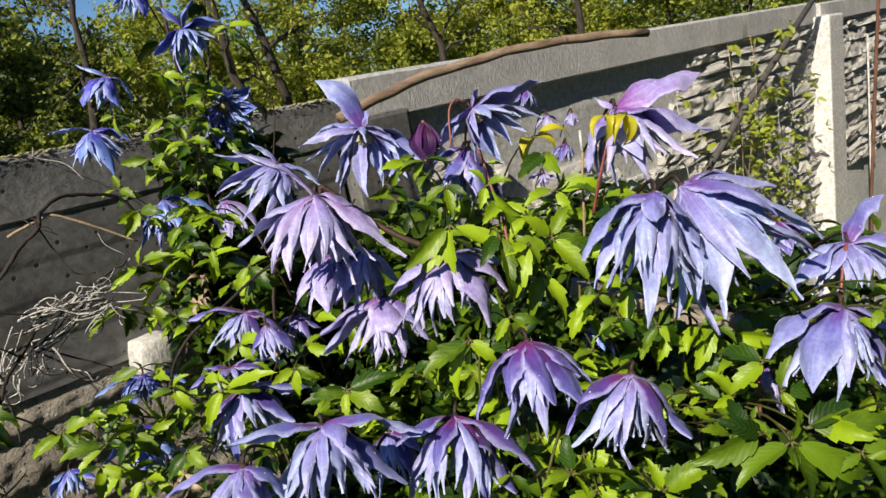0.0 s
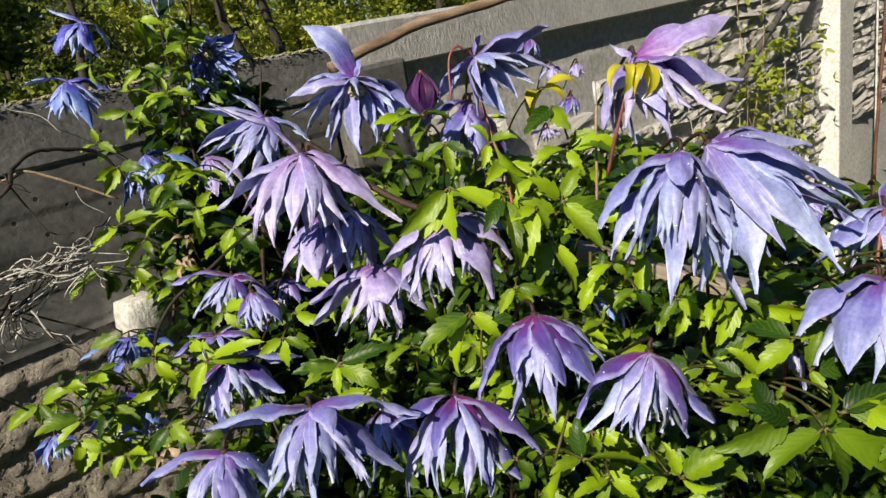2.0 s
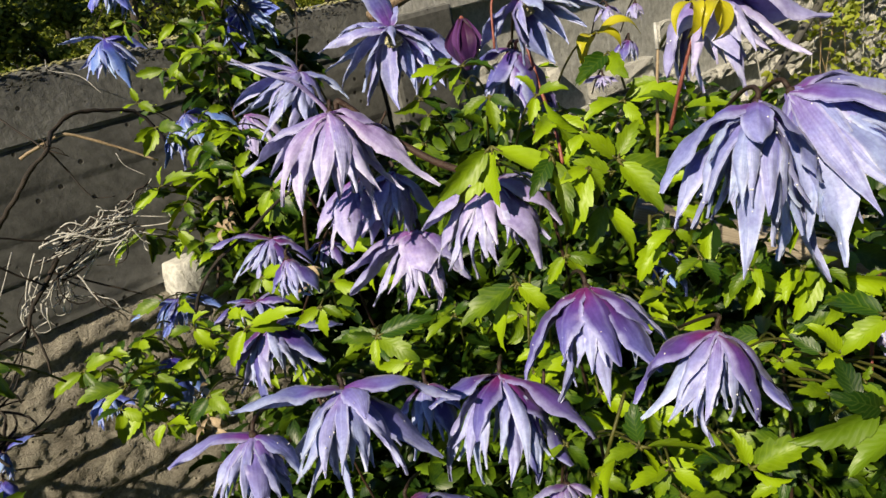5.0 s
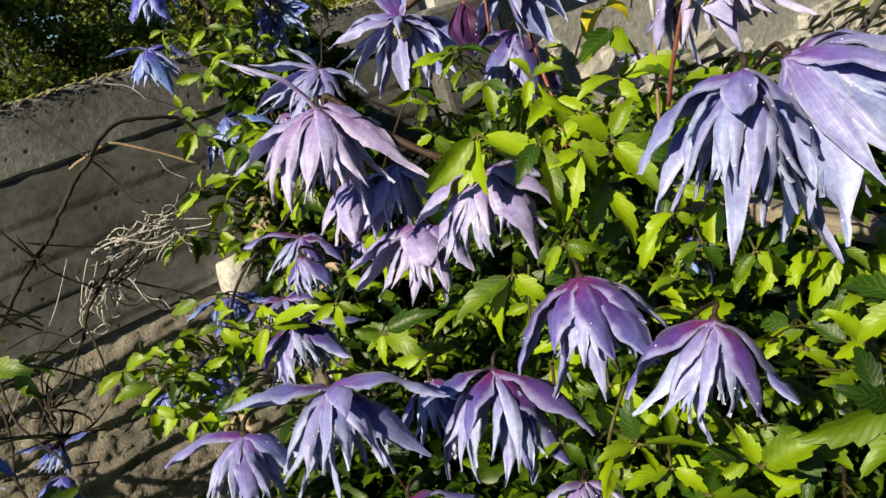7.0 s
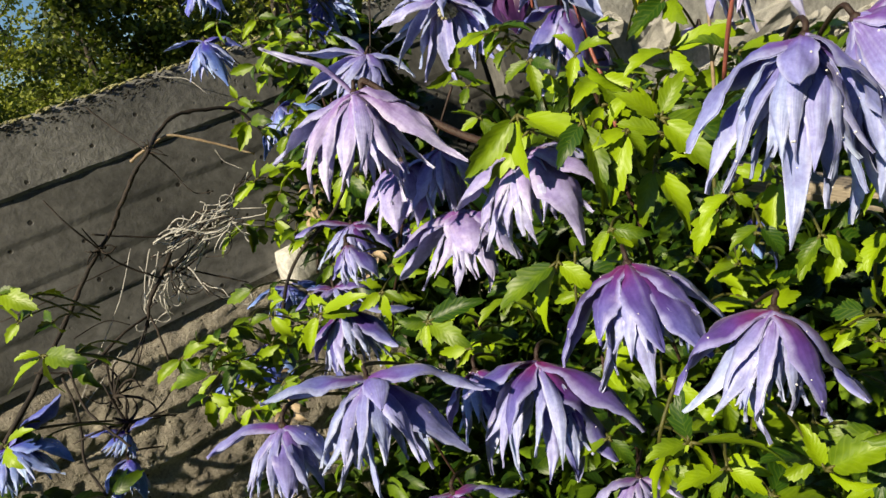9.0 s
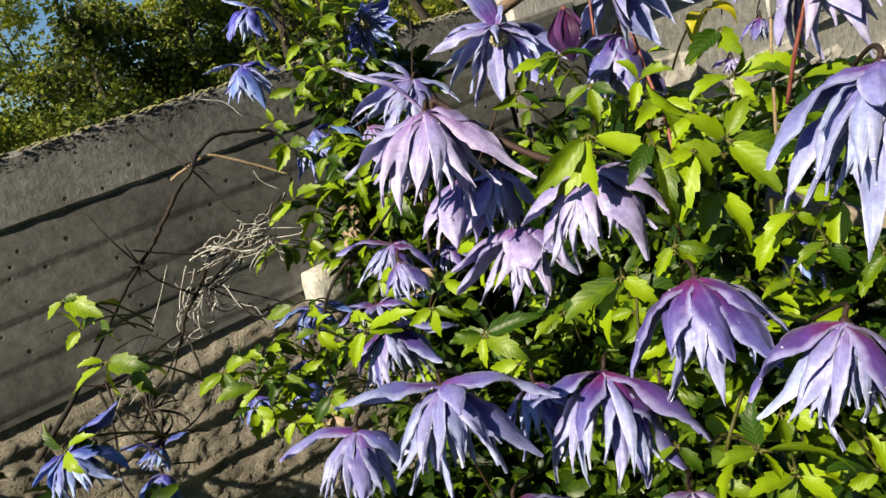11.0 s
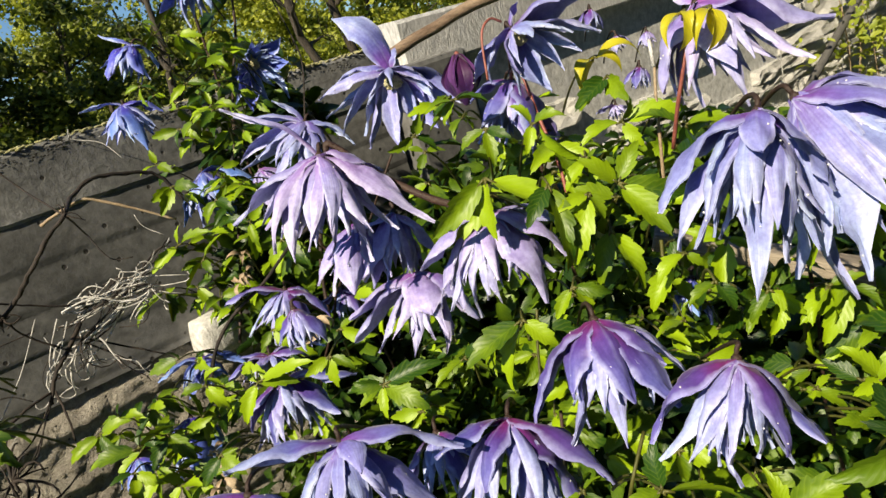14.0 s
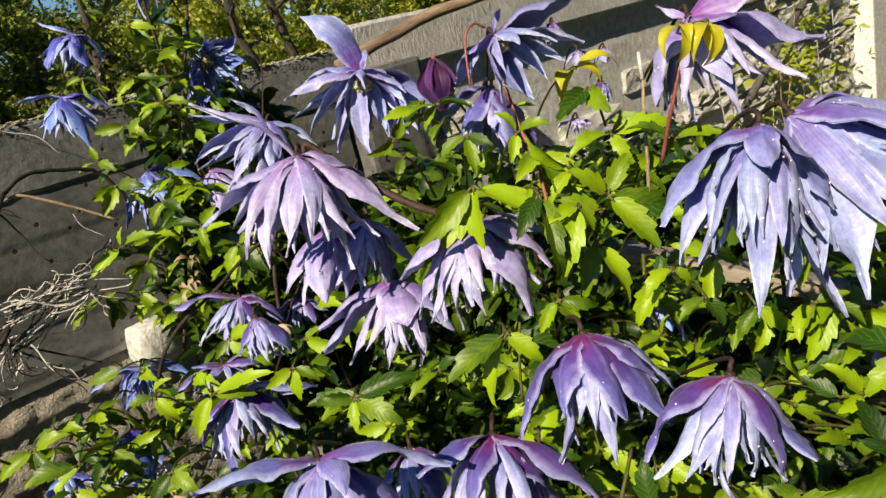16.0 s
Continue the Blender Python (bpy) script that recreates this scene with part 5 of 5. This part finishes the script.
def vine_stem(pts, r0, r1, material):
    bm = bmesh.new()
    tube(bm, [p - vine.location for p in smooth_path(pts)], r0, r1, 7, 0.12)
    return part("stem", bm, material, vine)


vine_stem([(0.275, 0.366, 1.416), (0.277, 0.366, 1.420), (0.281, 0.362, 1.415), (0.287, 0.352, 1.403), (0.294, 0.342, 1.393), (0.301, 0.328, 1.383), (0.312, 0.314, 1.374)], 0.0016, 0.0019, M_VSTEM)
vine_stem([(0.244, 0.598, 1.254), (0.261, 0.615, 1.269), (0.282, 0.615, 1.287), (0.305, 0.587, 1.309), (0.306, 0.538, 1.334), (0.293, 0.473, 1.358), (0.300, 0.418, 1.380)], 0.0015, 0.00109, M_DRY)
vine_stem([(0.429, 0.680, 1.591), (0.428, 0.664, 1.540), (0.429, 0.645, 1.488), (0.427, 0.638, 1.460), (0.401, 0.618, 1.414)], 0.00061, 0.00061, M_DRY)
vine_stem([(0.467, 0.790, 1.605), (0.446, 0.781, 1.519), (0.422, 0.784, 1.460), (0.394, 0.783, 1.382), (0.352, 0.760, 1.284), (0.319, 0.741, 1.221)], 0.00136, 0.00163, M_VSTEM)
vine_stem([(0.401, 0.645, 1.328), (0.385, 0.645, 1.285), (0.374, 0.640, 1.241)], 0.00204, 0.0019, M_VSTEM)
vine_stem([(0.393, 0.354, 1.420), (0.393, 0.352, 1.424), (0.394, 0.346, 1.421), (0.388, 0.335, 1.398), (0.382, 0.323, 1.377), (0.374, 0.314, 1.360)], 0.00102, 0.00102, M_RSTALK)
vine_stem([(0.385, 0.238, 1.433), (0.378, 0.236, 1.419), (0.375, 0.241, 1.400), (0.376, 0.248, 1.380)], 0.00082, 0.00095, M_RSTALK)
vine_stem([(0.464, 0.142, 1.342), (0.453, 0.141, 1.330), (0.446, 0.140, 1.316), (0.444, 0.137, 1.286)], 0.00088, 0.00102, M_RSTALK)
vine_stem([(0.395, 0.263, 1.416), (0.390, 0.262, 1.400), (0.384, 0.260, 1.378), (0.380, 0.261, 1.347)], 0.00075, 0.00088, M_TWIG)
vine_stem([(0.397, 0.265, 1.426), (0.394, 0.263, 1.414)], 0.00082, 0.00116, M_STRAW)
vine_stem([(0.382, 0.268, 1.333), (0.375, 0.266, 1.308)], 0.00095, 0.00095, M_GSTALK)
vine_stem([(0.366, 0.343, 1.425), (0.373, 0.347, 1.447), (0.381, 0.347, 1.454), (0.388, 0.346, 1.451)], 0.00068, 0.00068, M_RSTALK)
vine_stem([(0.307, 0.294, 1.287), (0.313, 0.296, 1.306), (0.318, 0.296, 1.322)], 0.00068, 0.00068, M_GSTALK)
vine_stem([(0.291, 0.241, 1.250), (0.291, 0.234, 1.269), (0.306, 0.237, 1.280)], 0.00082, 0.00082, M_GSTALK)
vine_stem([(0.398, 0.169, 1.252), (0.409, 0.172, 1.288), (0.424, 0.175, 1.299)], 0.00088, 0.00088, M_RSTALK)

# ---- dry remains of last year's vine on the fence ----
dry = new("dry_vine")
dry.location = (0.15, 0.80, 1.0)
tagged(dry, "dry brown leafless vine stems with a nest of pale frayed fibres", "dry vine")
DRY_RNG = random.Random(21)


def dry_stem(pts, r0, r1, material):
    bm = bmesh.new()
    path = [p - dry.location + Vector((DRY_RNG.uniform(-1, 1), DRY_RNG.uniform(-1, 1), DRY_RNG.uniform(-1, 1))) * r0 * 0.35 for p in smooth_path(pts)]
    tube(bm, path, r0, r1, 7, 0.3)
    return part("stem", bm, material, dry)


dry_stem([(0.342, 0.811, 1.363), (0.324, 0.809, 1.397), (0.294, 0.804, 1.409), (0.263, 0.798, 1.414), (0.236, 0.783, 1.404), (0.217, 0.728, 1.397), (0.197, 0.732, 1.382), (0.178, 0.733, 1.363), (0.161, 0.762, 1.340), (0.145, 0.765, 1.329)], 0.00196, 0.0021, M_DRY)
dry_stem([(0.145, 0.765, 1.329), (0.120, 0.768, 1.306), (0.096, 0.770, 1.283), (0.073, 0.757, 1.263), (0.047, 0.739, 1.243), (0.004, 0.723, 1.212)], 0.0021, 0.00238, M_DRY)
dry_stem([(0.191, 0.798, 1.449), (0.205, 0.781, 1.421), (0.217, 0.728, 1.397)], 0.00077, 0.00091, M_DRY)
dry_stem([(0.217, 0.728, 1.397), (0.232, 0.761, 1.373), (0.237, 0.751, 1.353), (0.243, 0.745, 1.344), (0.256, 0.737, 1.341)], 0.00091, 0.00049, M_DRY)
dry_stem([(0.206, 0.791, 1.389), (0.225, 0.785, 1.396), (0.248, 0.787, 1.399), (0.278, 0.777, 1.381), (0.312, 0.764, 1.355)], 0.00154, 0.00126, M_TWIG)
dry_stem([(0.280, 0.774, 1.372), (0.282, 0.768, 1.360), (0.294, 0.757, 1.347)], 0.00035, 0.00024, M_STRAW)
dry_stem([(0.123, 0.771, 1.387), (0.132, 0.756, 1.360), (0.145, 0.765, 1.329)], 0.0007, 0.00091, M_DRY)
dry_stem([(0.145, 0.778, 1.342), (0.170, 0.784, 1.327), (0.203, 0.786, 1.312), (0.237, 0.792, 1.307)], 0.00091, 0.00105, M_DRY)
dry_stem([(0.286, 0.924, 1.465), (0.285, 0.920, 1.454), (0.308, 0.905, 1.442), (0.319, 0.891, 1.421)], 0.00042, 0.00038, M_STRAW)
dry_stem([(0.145, 0.765, 1.329), (0.158, 0.780, 1.302), (0.185, 0.780, 1.274)], 0.00112, 0.00098, M_DRY)
dry_stem([(0.192, 0.803, 1.282), (0.218, 0.795, 1.263), (0.257, 0.777, 1.234)], 0.00112, 0.00077, M_DRY)
dry_stem([(0.199, 0.796, 1.273), (0.220, 0.777, 1.250), (0.238, 0.770, 1.223)], 0.00112, 0.00063, M_DRY)
dry_stem([(0.201, 0.791, 1.292), (0.179, 0.782, 1.273), (0.160, 0.773, 1.257), (0.152, 0.770, 1.240)], 0.0028, 0.00126, M_DRY)
dry_stem([(0.156, 0.772, 1.249), (0.131, 0.760, 1.248), (0.099, 0.747, 1.239), (0.079, 0.745, 1.239)], 0.0014, 0.00126, M_DRY)
dry_stem([(0.156, 0.772, 1.249), (0.142, 0.761, 1.235), (0.119, 0.754, 1.218), (0.092, 0.752, 1.210)], 0.00084, 0.0007, M_DRY)
dry_stem([(0.158, 0.771, 1.249), (0.157, 0.752, 1.229), (0.154, 0.745, 1.207)], 0.00112, 0.00084, M_DRY)
dry_stem([(0.154, 0.771, 1.244), (0.130, 0.760, 1.216), (0.119, 0.760, 1.204)], 0.0007, 0.00049, M_DRY)
dry_stem([(0.078, 0.738, 1.248), (0.076, 0.714, 1.216), (0.085, 0.691, 1.197), (0.095, 0.669, 1.182)], 0.00112, 0.00112, M_DRY)
dry_stem([(0.070, 0.739, 1.241), (0.068, 0.715, 1.209), (0.057, 0.697, 1.177), (0.061, 0.672, 1.150)], 0.00112, 0.00112, M_DRY)
dry_stem([(0.053, 0.741, 1.256), (0.072, 0.739, 1.245), (0.091, 0.738, 1.234)], 0.00112, 0.00091, M_DRY)
dry_stem([(0.042, 0.808, 1.295), (0.078, 0.803, 1.296), (0.121, 0.796, 1.300), (0.166, 0.799, 1.301)], 0.00063, 0.00063, M_DRY)
dry_stem([(0.092, 0.750, 1.266), (0.121, 0.760, 1.266), (0.139, 0.758, 1.253)], 0.00063, 0.00049, M_DRY)
dry_stem([(0.239, 0.808, 1.290), (0.266, 0.803, 1.311), (0.292, 0.808, 1.325), (0.310, 0.802, 1.331)], 0.00154, 0.00098, M_DRY)
dry_stem([(0.171, 0.801, 1.311), (0.145, 0.788, 1.277), (0.122, 0.778, 1.254), (0.093, 0.770, 1.228), (0.068, 0.760, 1.203)], 0.00046, 0.00042, M_STRAW)
dry_stem([(0.186, 0.791, 1.305), (0.168, 0.789, 1.277), (0.158, 0.774, 1.257)], 0.00062, 0.00042, M_STRAW)
dry_stem([(0.192, 0.787, 1.300), (0.178, 0.785, 1.279), (0.167, 0.785, 1.266)], 0.00054, 0.00035, M_STRAW)
dry_stem([(0.122, 0.759, 1.234), (0.103, 0.751, 1.223), (0.073, 0.747, 1.205)], 0.00039, 0.00035, M_STRAW)


def tuft(place, count, size, material, seed, flat=0.5, r=0.0006):
    """Short curled fibres round a node."""
    rng = random.Random(seed)
    bm = bmesh.new()
    c = Vector(place) - dry.location
    for i in range(count):
        d = Vector((rng.gauss(0, 1), rng.gauss(0, flat), rng.gauss(0, 1))).normalized() * size * rng.uniform(0.4, 1.2)
        q = d + Vector((rng.gauss(0, 1), rng.gauss(0, 0.4), rng.gauss(0, 1))) * size * 0.5
        tube(bm, arc(c, c + d, c + q, 5), r * rng.uniform(0.8, 1.5), r * 0.5, 4)
    return part("fibre", bm, material, dry)


KNOT, NODE = (0.216, 0.728, 1.397), (0.146, 0.765, 1.329)
tuft(KNOT, 10, 0.010, M_DRY, 1, r=0.0008)
tuft(NODE, 10, 0.011, M_DRY, 2, r=0.0011)
tuft((0.10, 0.72, 1.21), 18, 0.028, M_DRY, 4, r=0.0012)
tuft((0.10, 0.70, 1.19), 14, 0.022, M_DRY, 5, r=0.0014)
# frayed strands of pale bast
rng = random.Random(14)


def strands(course, count, dark):
    """Loose strands that wind round one course, some with a curl at the end; dark: every other one is brown."""
    for k in range(count):
        lean = Vector((rng.gauss(0, 1), rng.gauss(0, 1), rng.gauss(0, 1))) * 0.0035
        path = smooth_path([Vector(p) + lean + Vector((rng.gauss(0, 1), rng.gauss(0, 1), rng.gauss(0, 1))) * 0.003 for p in course], 5)
        lo = rng.randrange(0, len(path) // 2)
        path = path[lo : lo + max(6, int(len(path) * rng.uniform(0.45, 0.9)))]
        turn, ph, r = rng.uniform(0.25, 1.1), rng.uniform(0, 6.3), rng.uniform(0.001, 0.007)
        path = [p + Vector((math.cos(ph + turn * i), 0.6 * math.sin(ph * 2 + turn * i), math.sin(ph + turn * i))) * r for i, p in enumerate(path)]
        if k % 3 == 0:
            d = (path[-1] - path[-2]).normalized()
            side = d.cross(Vector((0.3, 0.9, 0.2))).normalized() * rng.choice((-1, 1))
            rc = rng.uniform(0.003, 0.008)
            path += [path[-1] + d * rc * math.sin(a) + side * rc * (1 - math.cos(a)) for a in [0.7 * j for j in range(1, rng.randrange(4, 9))]]
        bm = bmesh.new()
        tube(bm, [p - dry.location for p in path], rng.uniform(0.0004, 0.0011), rng.uniform(0.0003, 0.0006), 5, 0.5)
        # brown strands are dry stem pieces and also stand in for shadow between pale ones
        part("fibre", bm, M_DRY if k % (2 if dark else 3) == 1 else M_STRAW, dry)


strands([(0.195, 0.790, 1.297), (0.206, 0.792, 1.308), (0.229, 0.780, 1.308), (0.251, 0.768, 1.303), (0.289, 0.741, 1.303)], 13, False)
strands([(0.178, 0.803, 1.287), (0.205, 0.792, 1.302), (0.240, 0.773, 1.316), (0.264, 0.761, 1.318), (0.291, 0.751, 1.337)], 13, True)
strands([(0.162, 0.804, 1.246), (0.184, 0.797, 1.262), (0.203, 0.794, 1.276), (0.237, 0.779, 1.298), (0.252, 0.779, 1.311)], 13, True)
strands([(0.183, 0.799, 1.292), (0.180, 0.804, 1.268), (0.169, 0.816, 1.246), (0.158, 0.828, 1.224)], 6, False)
strands([(0.201, 0.780, 1.282), (0.187, 0.793, 1.255), (0.178, 0.803, 1.233)], 4, False)
strands([(0.231, 0.758, 1.303), (0.251, 0.750, 1.304), (0.246, 0.756, 1.283), (0.231, 0.780, 1.283)], 3, False)
strands([(0.268, 0.737, 1.342), (0.257, 0.749, 1.318), (0.248, 0.763, 1.308), (0.250, 0.772, 1.313), (0.262, 0.773, 1.321)], 3, False)
strands([(0.199, 0.779, 1.277), (0.207, 0.776, 1.262), (0.200, 0.786, 1.246), (0.194, 0.804, 1.253)], 4, False)
strands([(0.199, 0.779, 1.277), (0.211, 0.770, 1.255), (0.226, 0.761, 1.242), (0.234, 0.757, 1.223)], 4, True)
strands([(0.178, 0.812, 1.316), (0.203, 0.796, 1.309), (0.230, 0.781, 1.310), (0.251, 0.773, 1.318)], 4, True)
strands([(0.245, 0.747, 1.308), (0.268, 0.732, 1.300), (0.253, 0.752, 1.289)], 3, False)

# ---- old board behind the vine ----
bm = bmesh.new()
box(bm, (0, -0.010, -0.006), (0.19, 0.010, 0.006), 0.002)
board = part("board", bm, M_WOOD, smooth=False)
board.matrix_world = Matrix.Translation((0.476, 0.345, 1.292)) @ Matrix.Rotation(radians(-58.8), 4, "Z") @ Matrix.Rotation(radians(19), 4, "Y")
tagged(board, "weathered grey-brown wooden board lying among the vine stems", "board")

# ---- young vine on the stone panel ----
wall_vine = new("wall_vine")
wall_vine.location = (2.4, 0.86, 0.0)
tagged(wall_vine, "sparse young vine with yellow-green leaves climbing the stone panel", "climbing plant")
rng = random.Random(41)
runs = []
for k in range(9):
    x = rng.uniform(1.95, 2.80)
    a = Vector((x, 0.87, 0.0))
    b = Vector((x + rng.uniform(-0.35, 0.25), 0.875, rng.uniform(1.22, 1.42)))
    pts = wander(a, b, 0, 16, rng, 0.018)
    pts = [Vector((p.x, min(p.y, 0.885), p.z)) for p in pts]
    runs.append(pts)
    bm = bmesh.new()
    tube(bm, [p - wall_vine.location for p in pts], 0.0022, 0.0011, 5)
    part("stem", bm, M_STRAW if k % 2 else M_TWIG, wall_vine)
for k in range(165):
    pts = runs[rng.randrange(9)]
    p = pts[rng.randrange(11, 17)] + Vector((rng.gauss(0, 0.06), rng.uniform(-0.08, 0.0), rng.gauss(0, 0.035)))
    m = Matrix.LocRotScale(p - wall_vine.location, Euler((rng.gauss(0, 0.6), rng.gauss(0.2, 0.6), rng.uniform(0, 6.3))), (rng.uniform(0.7, 1.25),) * 3)
    ob = new("leaf", wall_leaf_meshes[k % len(wall_leaf_meshes)])
    ob.parent = wall_vine
    ob.matrix_local = m

# ---- rods against the far panel ----
bm = bmesh.new()
tube(bm, [(3.09, 0.82, 0.0), (3.25, 0.855, 0.70), (3.43, 0.865, 1.46)], 0.006, 0.006, 7, 0.2)
tagged(part("rusty_rod", bm, M_RUST), "thin rusty steel rod leaning on the fence", "rod")
bm = bmesh.new()
tube(bm, [(3.31, 0.86, 0.0), (3.325, 0.875, 0.68), (3.35, 0.885, 1.33)], 0.004, 0.004, 7, 0.1)
tagged(part("pale_cane", bm, M_STRAW), "thin pale cane leaning on the fence", "cane")
bm = bmesh.new()
tube(bm, [(-0.52, 0.875, 0.0), (0.80, 0.872, 0.62), (2.12, 0.868, 1.24), (2.72, 0.862, 1.52)], 0.0105, 0.0095, 9, 0.08)
tagged(part("grey_pole", bm, M_POLE), "dark grey weathered wooden pole leaning on the fence", "pole")
